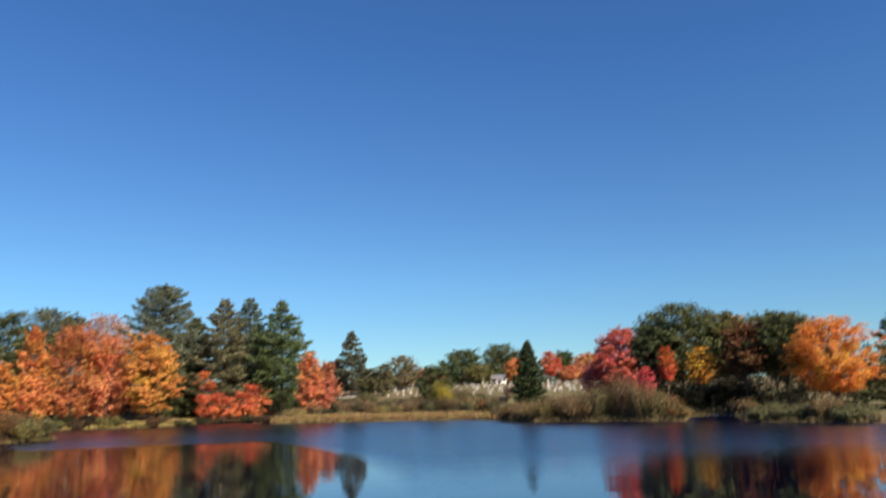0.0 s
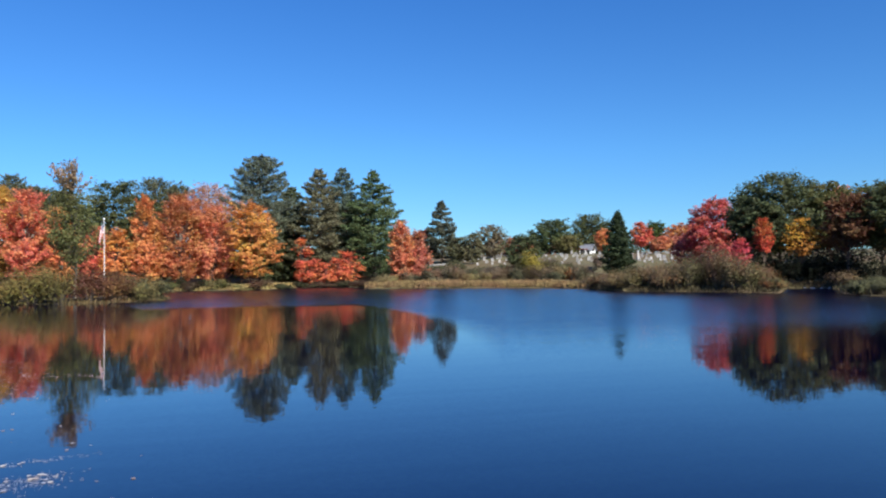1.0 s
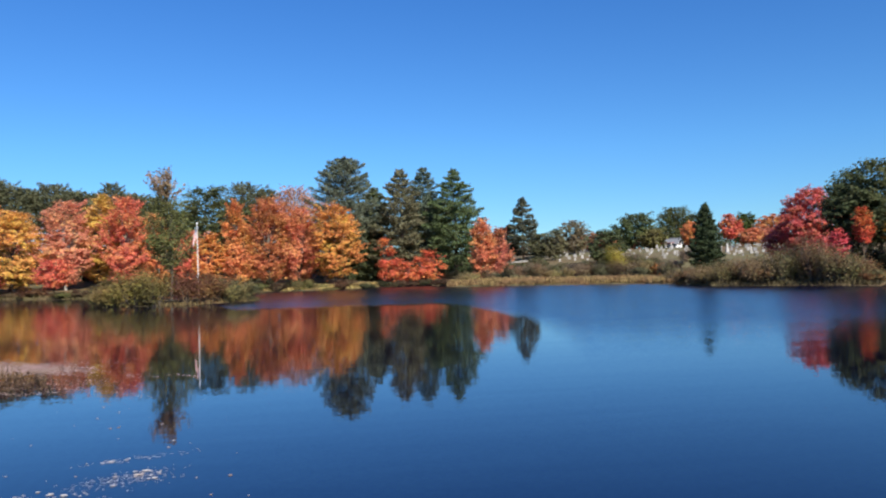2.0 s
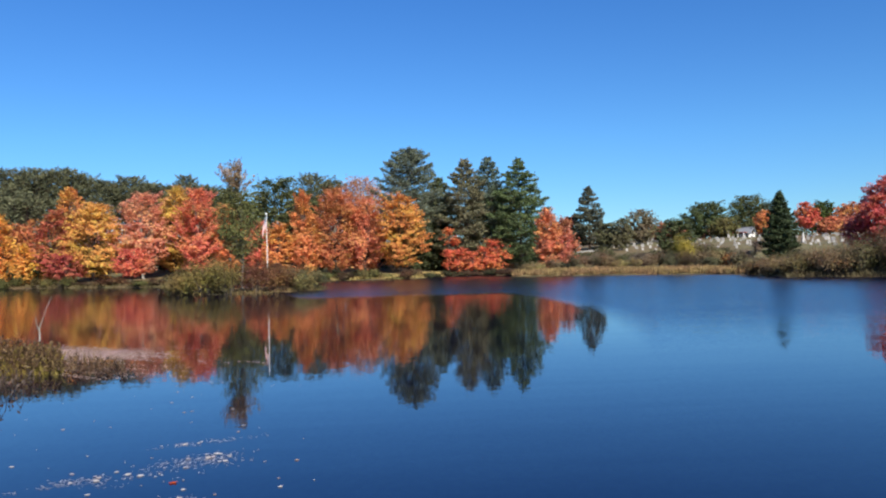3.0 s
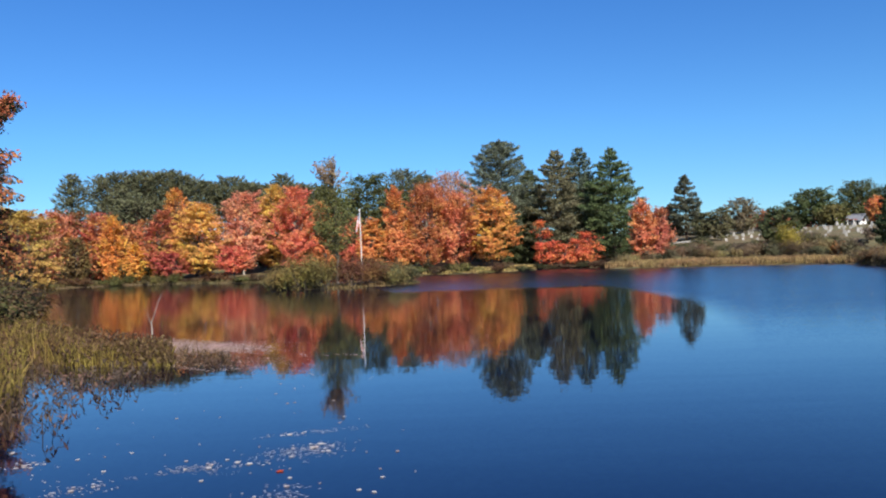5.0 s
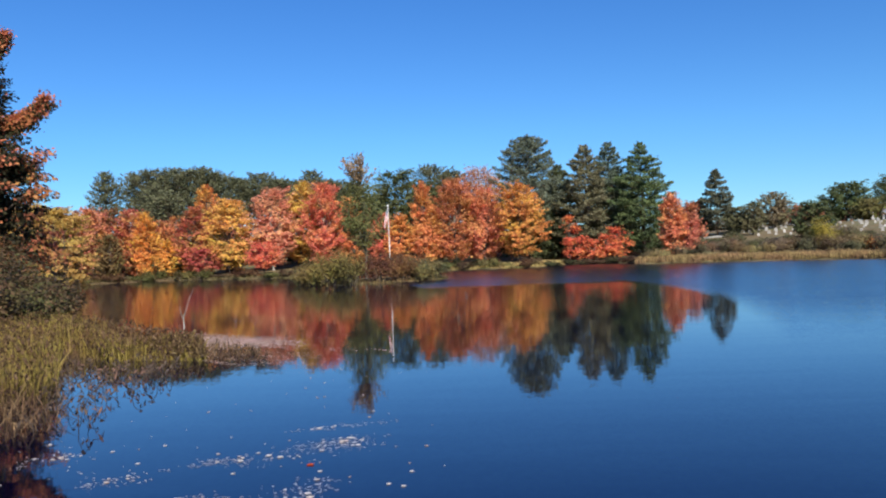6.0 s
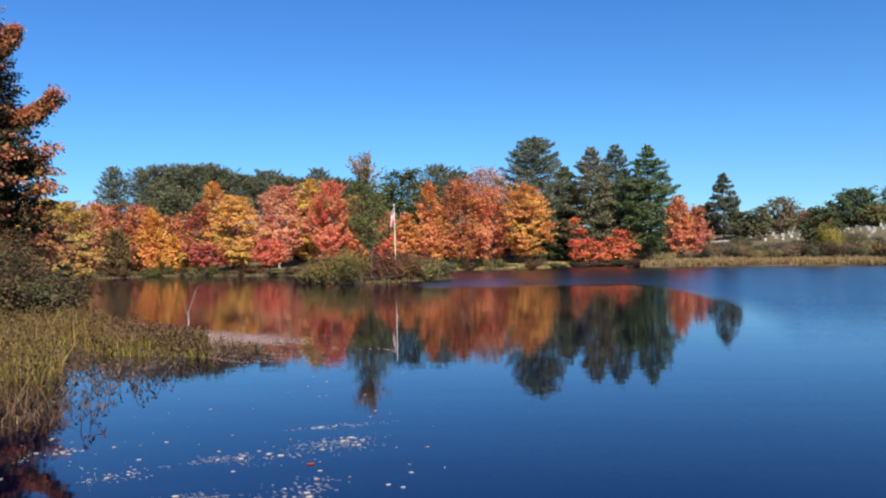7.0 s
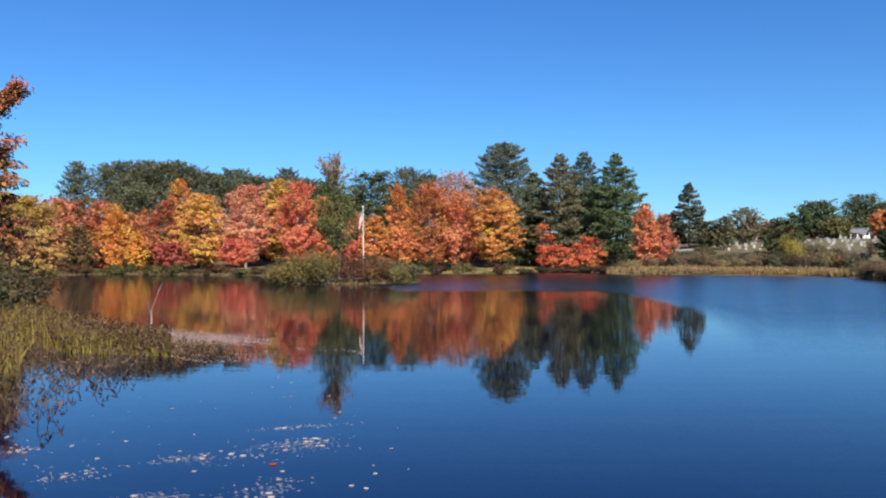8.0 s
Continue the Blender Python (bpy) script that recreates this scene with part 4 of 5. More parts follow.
for b, d, h, r, c in [(-39.5, 33.0, 3.2, 2.4, (0.11, 0.1, 0.042)), (-37.0, 36.0, 3.2, 2.3, (0.085, 0.085, 0.036)), (-35.0, 37.5, 2.8, 2.0, (0.09, 0.085, 0.036)), (-33.4, 37.0, 2.3, 1.7, (0.11, 0.085, 0.042)), (-32.2, 36.0, 1.4, 1.2, (0.14, 0.095, 0.055)), (-34.2, 33.5, 1.9, 1.8, (0.095, 0.09, 0.036)), (-36.5, 31.0, 2.0, 1.9, (0.1, 0.08, 0.036)), (-42.0, 28.0, 2.8, 2.2, OLIVE), (-36.0, 44.0, 3.4, 2.2, BROWN)]:
    x, y = bearing(b, d)
    shrub("west_bank_bush", "dense olive-brown bush behind the reeds", x, y, h, r, c, 2200, 0.115, WEST, stems=30, second=(0.14, 0.085, 0.05))


# ---- reeds and grasses ----
def blades(name, label, category, xy, heights, widths, colour, lean=0.25, bend=0.35, seed=1):
    """A stand of reeds: each one a bent, tapering blade."""
    rng = np.random.default_rng(seed)
    n = len(xy)
    z = np.maximum(ground_height(xy[:, 0], xy[:, 1]), -0.25)
    an, fa = rng.uniform(0, 6.28, n), rng.uniform(0, 6.28, n)
    face = np.stack([np.cos(fa), np.sin(fa), np.zeros(n)], 1)
    tilt = np.stack([np.cos(an), np.sin(an), np.zeros(n)], 1) * (heights * np.abs(rng.normal(0, lean, n)))[:, None]
    up = np.array([0, 0, 1.0])
    p0 = np.concatenate([xy, z[:, None]], 1)
    p1 = p0 + up * (heights * 0.55)[:, None] + tilt * 0.4
    p2 = p0 + up * (heights * rng.uniform(1 - bend, 1.0, n))[:, None] + tilt
    w = face * widths[:, None]
    V = np.stack([p0 - w, p0 + w, p1 + w * 0.8, p1 - w * 0.8, p2 + w * 0.12, p2 - w * 0.12], 1).reshape(-1, 3)
    k = np.arange(n)[:, None] * 6
    F = np.concatenate([k + np.array([0, 1, 2, 3]), k + np.array([3, 2, 4, 5])], 0)
    ob = tagged(new(name, mesh_from(name, V, F, BLADE)), label, category, kind="stuff")
    ob.color = (*colour, 1)
    return ob


def scatter_band(n, b0, b1, front, back, seed, power=1.0):
    """Points between two edges given as (bearing, distance) rows."""
    rng = np.random.default_rng(seed)
    b = rng.uniform(b0, b1, n)
    f = np.interp(b, [q[0] for q in front], [q[1] for q in front])
    k = np.interp(b, [q[0] for q in back], [q[1] for q in back])
    d = f + (k - f) * rng.uniform(0, 1, n) ** power
    br = np.radians(b)
    return np.stack([d * np.sin(br), d * np.cos(br)], 1), d, b, rng


FRONT = [(-60, 6.5), (-45, 8.5), (-36, 8.9), (-33.2, 9.1), (-32.5, 10.5), (-32.1, 15.8), (-29.5, 16.6), (-26, 15.8), (-21, 14.5), (-17, 14.3)]
BACK = [(-60, 20), (-45, 29), (-36, 32), (-31, 26), (-28, 23), (-26, 20.9), (-23, 19.6), (-20, 18.0), (-16.5, 16.0)]
GREEN_FRONT = [(q[0], q[1] + (4.4 if q[0] < -32 else 1.2)) for q in FRONT]
xy, d, b, rng = scatter_band(26000, -50, -23, GREEN_FRONT, BACK, 21)
h = np.interp(b, [-40, -31, -26, -22], [1.0, 0.95, 0.7, 0.45]) * rng.uniform(0.45, 1.15, len(b)) * (0.9 + 0.22 * np.sin(xy[:, 0] * 1.9) * np.sin(xy[:, 1] * 1.3 + 1))
blades("reed_bed", "yellow-green reeds standing in shallow water", "reeds", xy, h, rng.uniform(0.006, 0.012, len(b)), (0.178, 0.13, 0.036), seed=3)
xy, d, b, rng = scatter_band(24000, -50, -16.5, FRONT, BACK, 22, 1.6)
h = np.interp(b, [-40, -31, -26, -22, -18], [0.7, 0.62, 0.55, 0.54, 0.44]) * rng.uniform(0.3, 1.2, len(b))
near = np.clip((d - np.interp(b, [q[0] for q in FRONT], [q[1] for q in FRONT])) / 2.5, 0.3, 1.0)
kept = rng.random(len(b)) < np.interp(b, [-33, -32, -25, -22, -17], [1.0, 0.75, 0.75, 0.6, 0.36])
xy, h, b = xy[kept], (h * near)[kept], b[kept]
blades("withered_reeds", "withered brown reeds along the front of the bed", "reeds", xy, h, rng.uniform(0.006, 0.011, len(b)), (0.115, 0.07, 0.04), 0.55, 0.5, 4)


def seed_heads(name, label, n, b0, b1, front, back, low, high, colour, seed, power=1.0):
    """Brown tufts standing at the tops of the reeds, three narrow sprays to a head."""
    xy, d, b, rng = scatter_band(n, b0, b1, front, back, seed, power)
    z = np.maximum(ground_height(xy[:, 0], xy[:, 1]), -0.25) + rng.uniform(low, high, n) * np.interp(b, [-40, -31, -26, -20], [1.0, 0.95, 0.75, 0.55])
    c = np.repeat(np.concatenate([xy, z[:, None]], 1), 3, 0) + rng.normal(0, 0.014, (3 * n, 3))
    axis = np.array([0, 0, 1.0]) + rng.normal(0, 0.45, (3 * n, 3))
    ln = rng.uniform(0.025, 0.06, 3 * n)
    ob = tagged(new(name, sprays(name, c, rng.normal(0, 1, (3 * n, 3)), axis, ln, ln * 0.34, BLADE)), label, "reeds", kind="stuff")
    ob.color = (*colour, 1)


seed_heads("reed_seed_heads", "brown seed heads over the green reeds", 6000, -48, -23, GREEN_FRONT, BACK, 0.45, 0.95, (0.1, 0.058, 0.032), 51)
seed_heads("withered_seed_heads", "dark brown heads on the withered reeds", 2600, -48, -19, GREEN_FRONT, BACK, 0.2, 0.65, (0.085, 0.05, 0.035), 52, 1.7)

edge = [(s[0], s[1]) for s in SHORE]
xy, d, b, rng = scatter_band(16000, 8.6, 25.6, edge, [(s[0], s[1] + 4.5) for s in SHORE], 23)
blades("tan_reeds", "tan dry reeds along the far bank", "reeds", xy, (0.54 + 0.1 * np.sin(b * 9.0) * np.sin(b * 23.0)) * rng.uniform(0.6, 1.15, len(b)), rng.uniform(0.018, 0.032, len(b)), (0.26, 0.175, 0.085), 0.25, 0.4, 5)
xy, d, b, rng = scatter_band(6000, -4.8, 3.6, edge, [(s[0], s[1] + 7.0) for s in SHORE], 24, 1.3)
blades("straw_grass", "straw-coloured grass on the open bank", "grass", xy, rng.uniform(0.15, 0.42, len(b)), rng.uniform(0.02, 0.04, len(b)), (0.32, 0.235, 0.095), 0.4, 0.4, 6)
xy, d, b, rng = scatter_band(7000, -32, -4.0, edge, [(s[0], s[1] + 3.5) for s in SHORE], 26, 1.6)
blades("shore_grass", "short brownish grass below the shore trees", "grass", xy, rng.uniform(0.1, 0.32, len(b)), rng.uniform(0.02, 0.035, len(b)), (0.11, 0.085, 0.04), 0.5, 0.4, 9)
xy, d, b, rng = scatter_band(9000, 25.6, 50, edge, [(s[0], s[1] + 3.0) for s in SHORE], 25)
blades("bank_grass", "dull brown grass on the east bank", "grass", xy, rng.uniform(0.15, 0.5, len(b)), rng.uniform(0.016, 0.028, len(b)), (0.11, 0.085, 0.046), 0.4, 0.4, 7)
isl_rng = np.random.default_rng(31)
n = 2600
an, k = isl_rng.uniform(0, 6.283, n), isl_rng.uniform(0.9, 1.03, n)
cx, cy = bearing(-10.6, 61.0)
ca, sa = math.cos(radians(-10.6)), math.sin(radians(-10.6))
u, v = 5.7 * k * np.cos(an), 4.35 * k * np.sin(an)
blades("islet_grass", "tan grass round the islet's edge", "grass", np.stack([cx + u * ca + v * sa, cy - u * sa + v * ca], 1), isl_rng.uniform(0.12, 0.45, n), isl_rng.uniform(0.012, 0.025, n), (0.16, 0.12, 0.055), 0.4, 0.4, 8)


# ---- pond plants and drifting leaves ----
def bent_stalk(name, kind_seed):
    """A withered water plant: a bent dark stalk with limp leaves hanging along it."""
    rng = np.random.default_rng(kind_seed)
    H, out = rng.uniform(0.1, 0.25), rng.uniform(0.06, 0.24)
    p = [np.array([0, 0, -0.15]), np.array([out * 0.1, 0, H * 0.6]), np.array([out * 0.45, rng.normal(0, 0.03), H]), np.array([out * 0.8, rng.normal(0, 0.05), H * 0.86]), np.array([out, rng.normal(0, 0.05), H * rng.uniform(0.4, 0.7)])]
    me = tubes("stalk", [[(q, 0.0048) for q in p]], STALK, 4)
    c = np.array([p[-1] - [0, 0, 0.04], p[-1] - [0.03, 0.02, 0.02], p[3] - [0, 0.02, 0.03], p[2] + [0.02, 0.0, 0.01]])
    droop = np.array([[0.3, 0.1, -1.0], [-0.4, 0.3, -0.8], [0.5, -0.5, -0.6], [0.8, 0.4, 0.1]]) + rng.normal(0, 0.25, (4, 3))
    facing, ln, wd = rng.normal(0, 1, (4, 3)) + [0.6, 0, 0.4], rng.uniform(0.035, 0.07, 4), rng.uniform(0.014, 0.024, 4)
    root = tagged(new(name), "withered dark water plant bent over the pond", "water plant", "withered water plants")
    part("stalk", me, root)
    for i in range(4):
        j = slice(i, i + 1)
        part("withered_leaf", sprays("withered_leaf", c[j], facing[j], droop[j], ln[j], wd[j], LIMP_LEAF if kind_seed % 3 == 0 else STALK), root)
    return root


STALK = plain_rough("withered_stalk", (0.022, 0.016, 0.013), (0.09, 0.06, 0.042), 14.0)
LIMP_LEAF = plain_rough("limp_leaf", (0.05, 0.03, 0.025), (0.16, 0.085, 0.06), 14.0)
stalk_rng = random.Random(12)
kinds = [bent_stalk("water_plant", 40 + i) for i in range(7)]
for i, k in enumerate(kinds):
    x, y = bearing(-31.0 + 0.7 * i, 12.0 + 0.4 * i)
    k.location = (x, y, 0)
for i in range(100):
    b = stalk_rng.uniform(-34.0, -24.3)
    f = float(np.interp(b, [-37, -33, -30, -27, -25.5], [8.8, 9.6, 10.6, 12.2, 13.4]))
    d = f + (16.8 - f) * stalk_rng.uniform(0, 1) ** 0.7
    x, y = bearing(b, d)
    copy_thing(stalk_rng.choice(kinds), pose(x, y, stalk_rng.uniform(-0.08, 0.05), stalk_rng.uniform(-14, 14), stalk_rng.uniform(-14, 14), stalk_rng.uniform(0, 360)) @ Matrix.Scale(stalk_rng.uniform(0.6, 1.25), 4))


def snag(x, y):
    root = tagged(new("dead_snag"), "thin bleached dead stem standing in the water", "dead stem")
    root.location = (x, y, -0.2)
    part("stem", tubes("stem", [[((0, 0, 0), 0.026), ((0.03, 0, 0.4), 0.024), ((0.02, 0, 0.65), 0.017), ((0.1, 0, 0.85), 0.008), ((0.22, 0, 1.2), 0.007), ((0.36, 0, 1.5), 0.004)]], PALE_BARK, 6), root)
    part("twig", tubes("twig", [[((0.0, 0, 0.62), 0.014), ((-0.07, 0.02, 0.8), 0.008), ((-0.09, 0.02, 0.98), 0.004)]], PALE_BARK, 4), root)


snag(*bearing(-24.3, 23.5))


def leaf_mesh(name, seed):
    """A curled five-lobed leaf lying on the water."""
    rng = np.random.default_rng(seed)
    rim = []
    for i in range(20):
        g = i * 2 * math.pi / 20
        lobe = 0.62 + 0.38 * abs(math.cos(2.5 * g)) ** 1.5
        rim.append((0.062 * lobe * math.cos(g), 0.062 * lobe * math.sin(g), 0.004 + 0.006 * abs(math.sin(g + seed)) * rng.uniform(0.5, 1.2)))
    verts = [(0, 0, 0.004)] + rim
    faces = [(0, 1 + i, 1 + (i + 1) % 20) for i in range(20)]
    return mesh_from(name, verts, faces, LEAF)


leaf_meshes = [leaf_mesh("floating_leaf", i) for i in range(5)]
leaf_rng = random.Random(77)


def floating_leaf(x, y, size, colour):
    ob = tagged(new("floating_leaf", leaf_rng.choice(leaf_meshes)), "fallen maple leaf drifting on the pond", "leaf", "leaves drifting on the pond")
    ob.location = (x, y, 0.003)
    ob.rotation_euler = (leaf_rng.uniform(-0.05, 0.05), leaf_rng.uniform(-0.05, 0.05), leaf_rng.uniform(0, 6.28))
    ob.scale = (size, size, size)
    ob.color = (*colour, 1)


PALE = (0.68, 0.63, 0.6)
RAFTS = [(-20.7, 7.8, -12.3, 8.5, 15, 260, 0.07), (-15.6, 8.0, -12.8, 8.4, 14, 150, 0.09), (-17.5, 6.6, -15.2, 7.0, 8, 120, 0.07), (-32.0, 7.7, -26.9, 7.9, 9, 90, 0.06),
         (-24.4, 8.0, -20.7, 8.05, 4, 120, 0.045), (-26.5, 6.9, -21.3, 6.7, 4, 120, 0.05), (-16.7, 9.1, -10.0, 9.25, 5, 110, 0.04), (-33.2, 8.2, -31.8, 9.6, 8, 40, 0.2), (-35.5, 8.9, -31.4, 9.2, 14, 60, 0.06)]
raft_rng = np.random.default_rng(55)


def raft_points(b0, d0, b1, d1, n, spread):
    """Leaves gathered in knots along a wind-drawn line."""
    knots = raft_rng.uniform(0, 1, max(3, n // 7))
    k = np.clip(knots[raft_rng.integers(0, len(knots), n)] + raft_rng.normal(0, 0.045, n), -0.08, 1.08)
    x0, y0 = bearing(b0, d0)
    x1, y1 = bearing(b1, d1)
    return np.stack([x0 + (x1 - x0) * k + raft_rng.normal(0, spread, n), y0 + (y1 - y0) * k + raft_rng.normal(0, spread * 0.7, n)], 1)


for b0, d0, b1, d1, n, m, spread in RAFTS:
    for x, y in raft_points(b0, d0, b1, d1, n, spread * 1.7):
        floating_leaf(x, y, leaf_rng.choice([0.16, 0.22, 0.3, 0.4, 0.55]) * leaf_rng.uniform(0.85, 1.15), leaf_rng.choice([PALE, PALE, PALE, (0.7, 0.6, 0.52), (0.6, 0.5, 0.46)]))
for i in range(60):
    x, y = bearing(leaf_rng.uniform(-33, -6), leaf_rng.uniform(6.3, 13.5))
    floating_leaf(x, y, leaf_rng.choice([0.16, 0.2, 0.26, 0.42]), leaf_rng.choice([PALE, PALE, (0.55, 0.46, 0.42), (0.5, 0.36, 0.28)]))
floating_leaf(-2.09, 7.24, 0.7, (0.6, 0.08, 0.02))


def flecks(name, label, xy, sizes, colour, seed, drawn=1.0):
    """Small flat bits lying on the water."""
    rng = np.random.default_rng(seed)
    n = len(xy)
    c = np.concatenate([xy, rng.uniform(0.003, 0.008, (n, 1))], 1)
    nor = np.array([0, 0, 1.0]) + rng.normal(0, 0.05, (n, 3))
    ob = tagged(new(name, sprays(name, c, nor, rng.normal(0, 1, (n, 3)) + np.array([(drawn - 1) * 2.0, 0, 0]), sizes * drawn, sizes * 0.6, LEAF, 0.02)), label, "leaf litter", kind="stuff")
    ob.color = (*colour, 1)


litter = np.concatenate([raft_points(b0, d0, b1, d1, int(m * 0.7), spread * 2.2) for b0, d0, b1, d1, n, m, spread in RAFTS])
flecks("drifting_litter", "streaks of pale leaf litter drifting on the pond", litter, raft_rng.uniform(0.004, 0.011, len(litter)), (0.6, 0.54, 0.52), 56, 2.4)
# the pale mat at the tip of the reeds: a close core and looser streaks
mat_rng = np.random.default_rng(57)
k = mat_rng.beta(0.9, 1.9, 5200)
core_b, core_d = -24.3 + 8.5 * k, 20.9 - 2.4 * k + mat_rng.normal(0, 1, 5200) * (1.0 - 0.6 * k)
core = np.stack([core_d * np.sin(np.radians(core_b)), core_d * np.cos(np.radians(core_b))], 1)
k = mat_rng.uniform(0, 1, 4200)
row = np.floor(mat_rng.uniform(0, 9, 4200))
loose_b, loose_d = -23.5 + 11.0 * k ** 1.3, 22.4 - 0.72 * row - 2.6 * k + mat_rng.normal(0, 0.14, 4200) + 0.3 * np.sin(k * 9 + row)
loose = np.stack([loose_d * np.sin(np.radians(loose_b)), loose_d * np.cos(np.radians(loose_b))], 1)[mat_rng.random(4200) < 1.1 - k]
k = mat_rng.beta(0.5, 0.6, 80)
strand_b, strand_d = -14.2 + 4.6 * k, 16.9 - 0.6 * k + 0.2 * np.sin(k * 11) + mat_rng.normal(0, 0.16, 80)
loose = np.concatenate([loose, np.stack([strand_d * np.sin(np.radians(strand_b)), strand_d * np.cos(np.radians(strand_b))], 1)])
xy = np.concatenate([core, loose])
flecks("floating_mat", "pinkish mat of fallen leaves and pondweed on the water", xy, np.concatenate([mat_rng.uniform(0.02, 0.05, len(core)), mat_rng.uniform(0.012, 0.03, len(loose))]), (0.55, 0.39, 0.34), 58)


# ---- the cemetery ----
def gravestone(name, kind, w, h, th, material, label):
    root = tagged(new(name), label, "gravestone", "gravestones in the cemetery")
    bm = bmesh.new()
    box_bm(bm, (w * 1.35, th * 2.0, 0.24), (0, 0, 0.02), 0.02)
    part("plinth", bm_mesh("plinth", bm, GRANITE), root)
    bm = bmesh.new()
    if kind == "round":
        pts = [(-w / 2, 0), (w / 2, 0), (w / 2, h - w / 2)] + [(w / 2 * math.cos(q), h - w / 2 + w / 2 * math.sin(q)) for q in np.linspace(0.3, math.pi - 0.3, 7)] + [(-w / 2, h - w / 2)]
        lo = [bm.verts.new((p[0], -th / 2, 0.13 + p[1])) for p in pts]
        hi = [bm.verts.new((p[0], th / 2, 0.13 + p[1])) for p in pts]
        bm.faces.new(lo)
        bm.faces.new(hi[::-1])
        for i in range(len(pts)):
            j = (i + 1) % len(pts)
            bm.faces.new((lo[j], lo[i], hi[i], hi[j]))
    elif kind == "obelisk":
        box_bm(bm, (w, w, h * 0.25), (0, 0, 0.13 + h * 0.125), 0.02)
        lo = [bm.verts.new((sx * w * 0.36, sy * w * 0.36, 0.13 + h * 0.24)) for sx, sy in ((-1, -1), (1, -1), (1, 1), (-1, 1))]
        hi = [bm.verts.new((sx * w * 0.22, sy * w * 0.22, 0.13 + h * 0.92)) for sx, sy in ((-1, -1), (1, -1), (1, 1), (-1, 1))]
        tip = bm.verts.new((0, 0, 0.13 + h))
        for i in range(4):
            j = (i + 1) % 4
            bm.faces.new((lo[i], lo[j], hi[j], hi[i]))
            bm.faces.new((hi[i], hi[j], tip))
    else:
        box_bm(bm, (w, th, h), (0, 0, 0.13 + h / 2), 0.03)
    part("stone", bm_mesh("stone", bm, material), root)
    return root


STONES = [("round", 0.34, 0.44, 0.1, MARBLE, "white marble gravestone with a rounded top"), ("block", 0.48, 0.4, 0.18, GRANITE, "grey granite gravestone block on plinth"),
          ("round", 0.34, 0.5, 0.12, GRANITE, "grey gravestone with a rounded top"), ("obelisk", 0.42, 1.4, 0.4, MARBLE, "pale stone obelisk monument"),
          ("block", 0.38, 0.32, 0.14, MARBLE, "low white gravestone in the grass"), ("block", 0.6, 0.6, 0.2, SLATE, "dark slate gravestone on a plinth")]
gr = random.Random(6)
stone_kinds = []
for i, (kind, w, h, th, mat, label) in enumerate(STONES):
    s = gravestone("gravestone", kind, w, h, th, mat, label)
    x, y = bearing(26 + i * 0.9, 127)
    s.location = (x, y, gz(x, y))
    stone_kinds.append(s)
for row in range(10):
    d = 118 + row * 4.6
    b = 15.4 + gr.uniform(0, 0.6)
    while b < 33.5:
        b += gr.uniform(0.45, 1.3)
        if gr.random() < 0.12 or (d < 122 and 25 < b < 29):
            continue
        x, y = bearing(b, d + gr.uniform(-0.8, 0.8))
        s = gr.choices(stone_kinds, (5, 5, 4, 0.7, 5, 1.5))[0]
        copy_thing(s, pose(x, y, gz(x, y), gr.uniform(-3, 3), gr.uniform(-2, 2), -b + gr.uniform(-12, 12)) @ Matrix.Scale(gr.uniform(0.65, 1.0), 4))


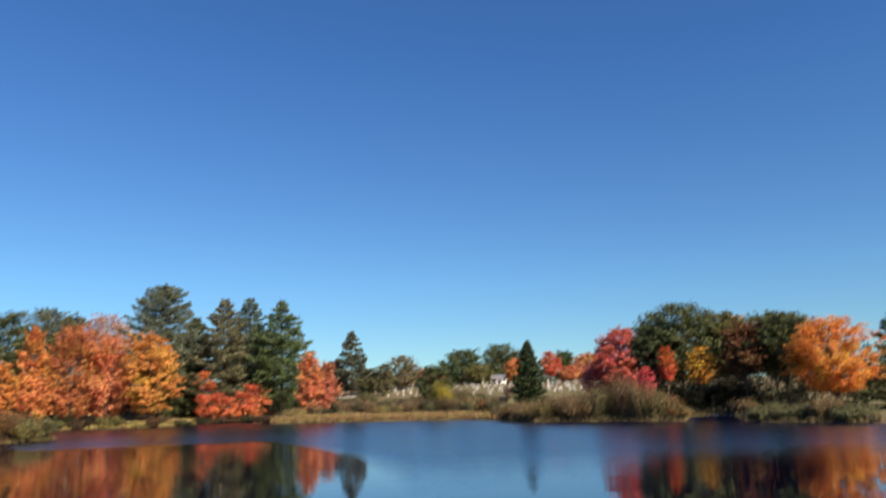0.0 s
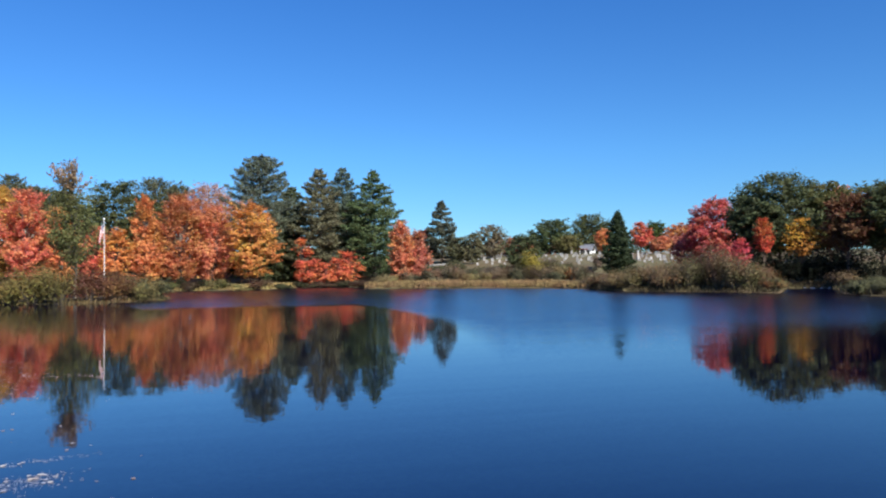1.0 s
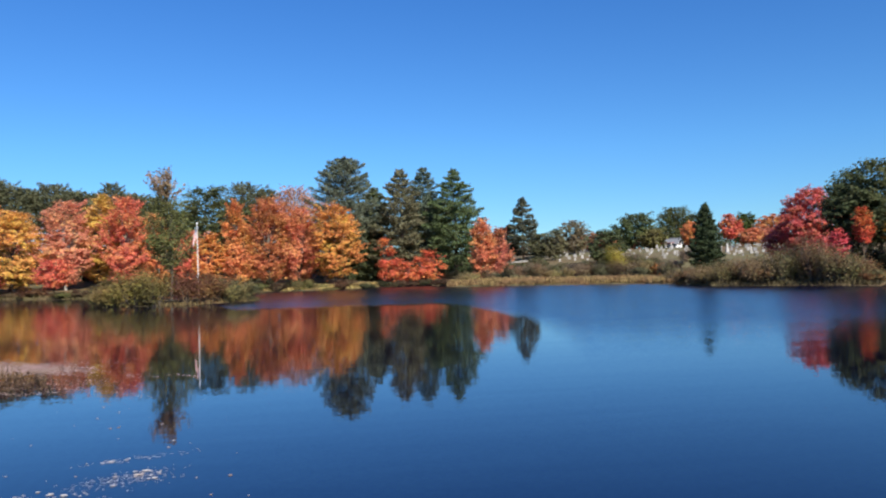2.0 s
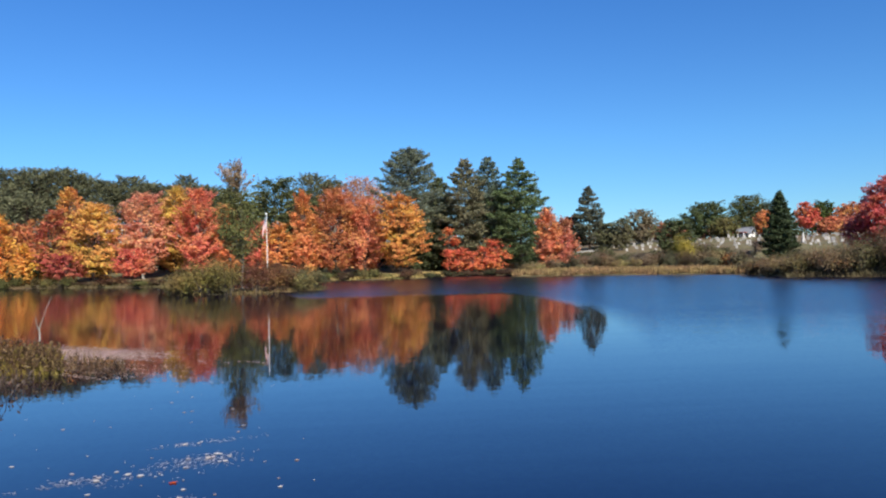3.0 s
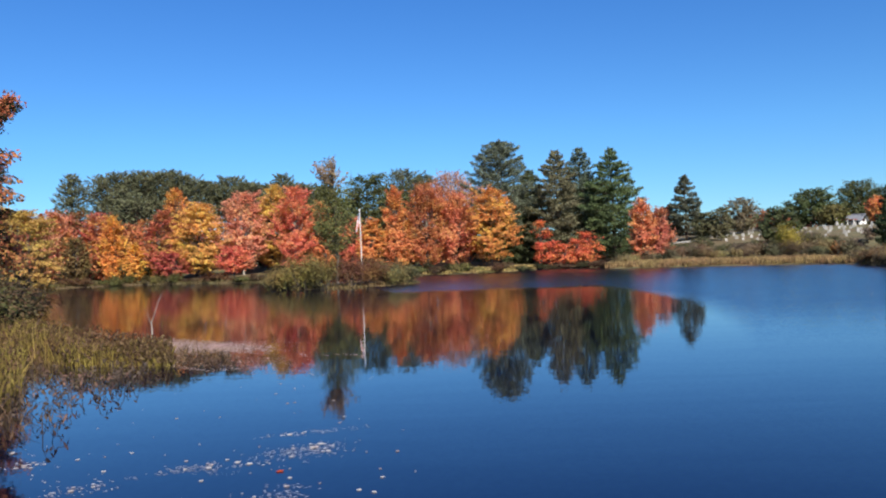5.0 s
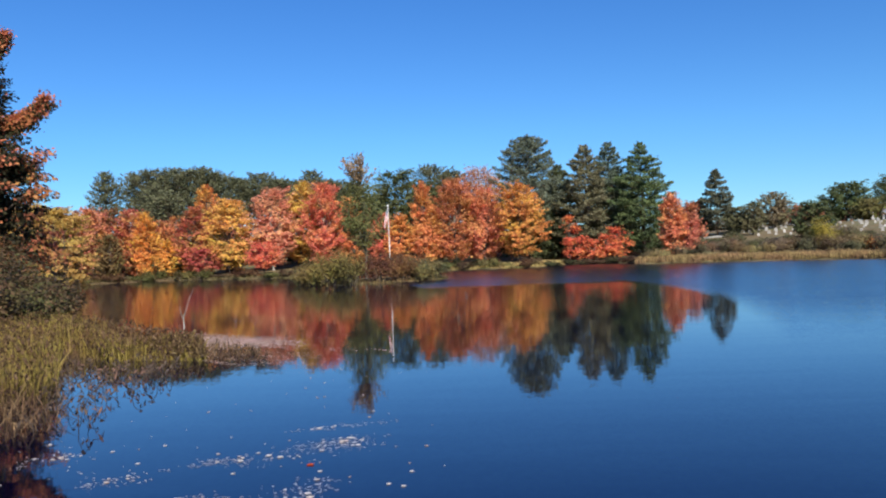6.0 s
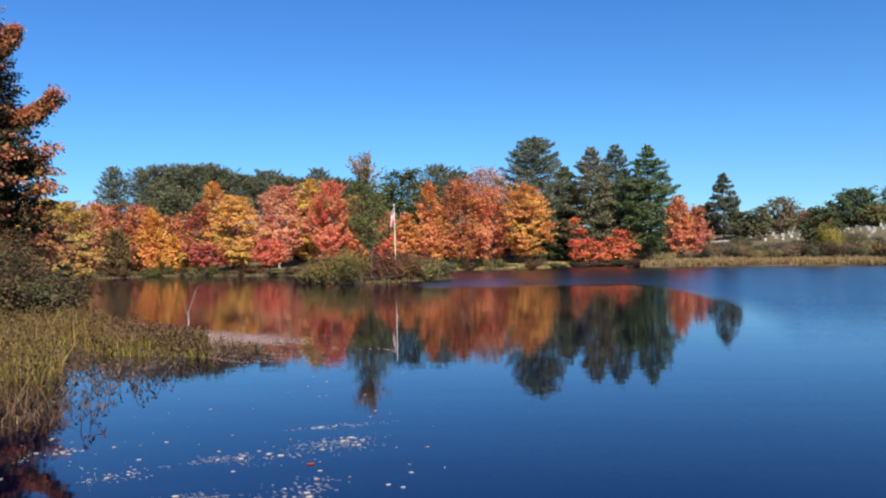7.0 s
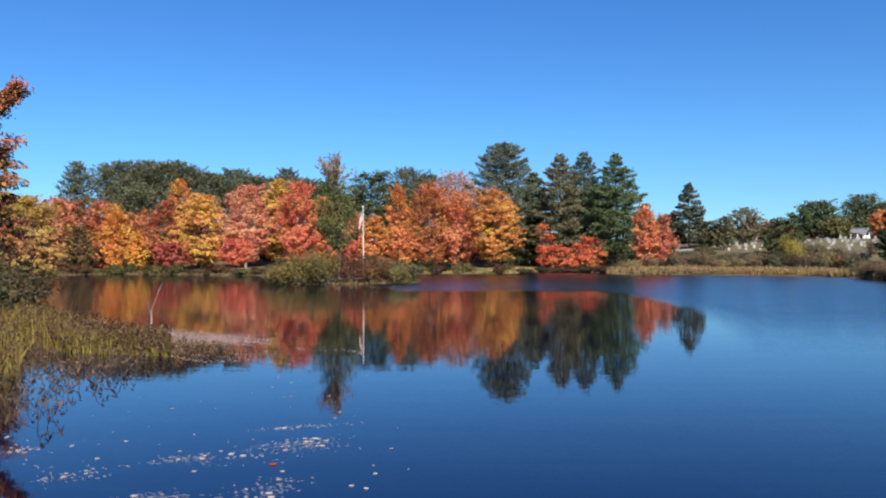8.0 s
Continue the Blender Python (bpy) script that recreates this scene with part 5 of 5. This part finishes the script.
def house(x, y, turn):
    z0 = gz(x, y)
    root = tagged(new("house"), "small white house with a grey roof and red porch", "house")
    root.matrix_world = pose(x, y, z0 - 0.4, 0, 0, turn) @ Matrix.Scale(1.25, 4)
    W, D, H, R = 2.5, 2.3, 2.2, 1.0
    bm = bmesh.new()
    pts = [(-D / 2, 0), (D / 2, 0), (D / 2, H), (0, H + R), (-D / 2, H)]
    lo = [bm.verts.new((-W / 2, p[0], p[1] - 0.2)) for p in pts]
    hi = [bm.verts.new((W / 2, p[0], p[1] - 0.2)) for p in pts]
    bm.faces.new(lo[::-1])
    bm.faces.new(hi)
    for i in range(5):
        j = (i + 1) % 5
        bm.faces.new((lo[i], lo[j], hi[j], hi[i]))
    part("wall", bm_mesh("wall", bm, WHITE_PAINT), root)
    for sgn in (-1, 1):
        bm = bmesh.new()
        slope = math.atan2(R, D / 2)
        bmesh.ops.create_cube(bm, size=1.0, matrix=Matrix.Translation((0, sgn * D / 4 * 1.06, H + R / 2 - 0.16)) @ Matrix.Rotation(-sgn * slope, 4, "X") @ Matrix.Diagonal((W + 0.6, math.hypot(R, D / 2) + 0.4, 0.12, 1)))
        part("roof", bm_mesh("roof", bm, ROOFING), root)
    for wx in (-0.78, 0.0, 0.78):
        bm = bmesh.new()
        box_bm(bm, (0.6, 0.08, 1.0), (wx, -D / 2 - 0.03, 1.6))
        win = part("window", bm_mesh("window", bm, WHITE_PAINT), root)
        bm = bmesh.new()
        box_bm(bm, (0.46, 0.04, 0.85), (wx, -D / 2 - 0.075, 1.6))
        part("pane", bm_mesh("pane", bm, GLASS_DARK), win)
    bm = bmesh.new()
    box_bm(bm, (0.08, 0.95, 1.2), (W / 2 + 0.03, 0, 2.4))
    part("window", bm_mesh("window", bm, GLASS_DARK), root)
    bm = bmesh.new()
    box_bm(bm, (2.4, 1.4, 0.12), (-0.4, -D / 2 - 0.7, 2.2), 0.02)
    porch = part("porch_roof", bm_mesh("porch_roof", bm, RED_PAINT), root)
    for wx in (-1.5, -0.4, 0.7):
        bm = bmesh.new()
        box_bm(bm, (0.12, 0.12, 2.2), (wx, -D / 2 - 1.3, 1.05))
        part("post", bm_mesh("post", bm, WHITE_PAINT), porch)


house(*bearing(25.1, 196.0), -50)

def low_wall(b0, b1, d, height):
    """A low pale retaining wall, block by block."""
    root = tagged(new("low_wall"), "low pale stone wall along the cemetery drive", "wall", kind="structure")
    rng = random.Random(8)
    b = b0
    while b < b1:
        step = rng.uniform(0.34, 0.5)
        x, y = bearing(b, d)
        bm = bmesh.new()
        w = d * radians(step) - 0.04
        box_bm(bm, (w, 0.4, height * rng.uniform(0.92, 1.05)), (0, 0, height / 2), 0.03)
        ob = part("block", bm_mesh("block", bm, GRANITE), root)
        ob.matrix_world = pose(x, y, gz(x, y) - 0.05, 0, 0, -b)
        b += step


low_wall(13.4, 15.6, 119.0, 0.3)
low_wall(14.6, 16.8, 128.0, 0.4)

# pale stones at the foot of the dark bank
stone_rng = random.Random(3)
for i in range(6):
    bm = bmesh.new()
    bmesh.ops.create_icosphere(bm, subdivisions=2, radius=0.11)
    for vtx in bm.verts:
        vtx.co *= 1 + 0.25 * noise.noise(vtx.co * 6 + Vector((i * 3, 0, 0)))
        vtx.co.z *= 0.6
    x, y = bearing(39.7 + i * 0.27 + stone_rng.uniform(-0.15, 0.15), 74.0 + stone_rng.uniform(-0.4, 0.4))
    s = tagged(new("shore_stone", bm_mesh("shore_stone", bm, MARBLE)), "pale stone at the dark water's edge", "stone", "pale stones at the shore")
    s.location = (x, y, max(0.05, gz(x, y)))
    s.scale = (stone_rng.uniform(0.6, 1.5), 1, stone_rng.uniform(0.7, 1.3))
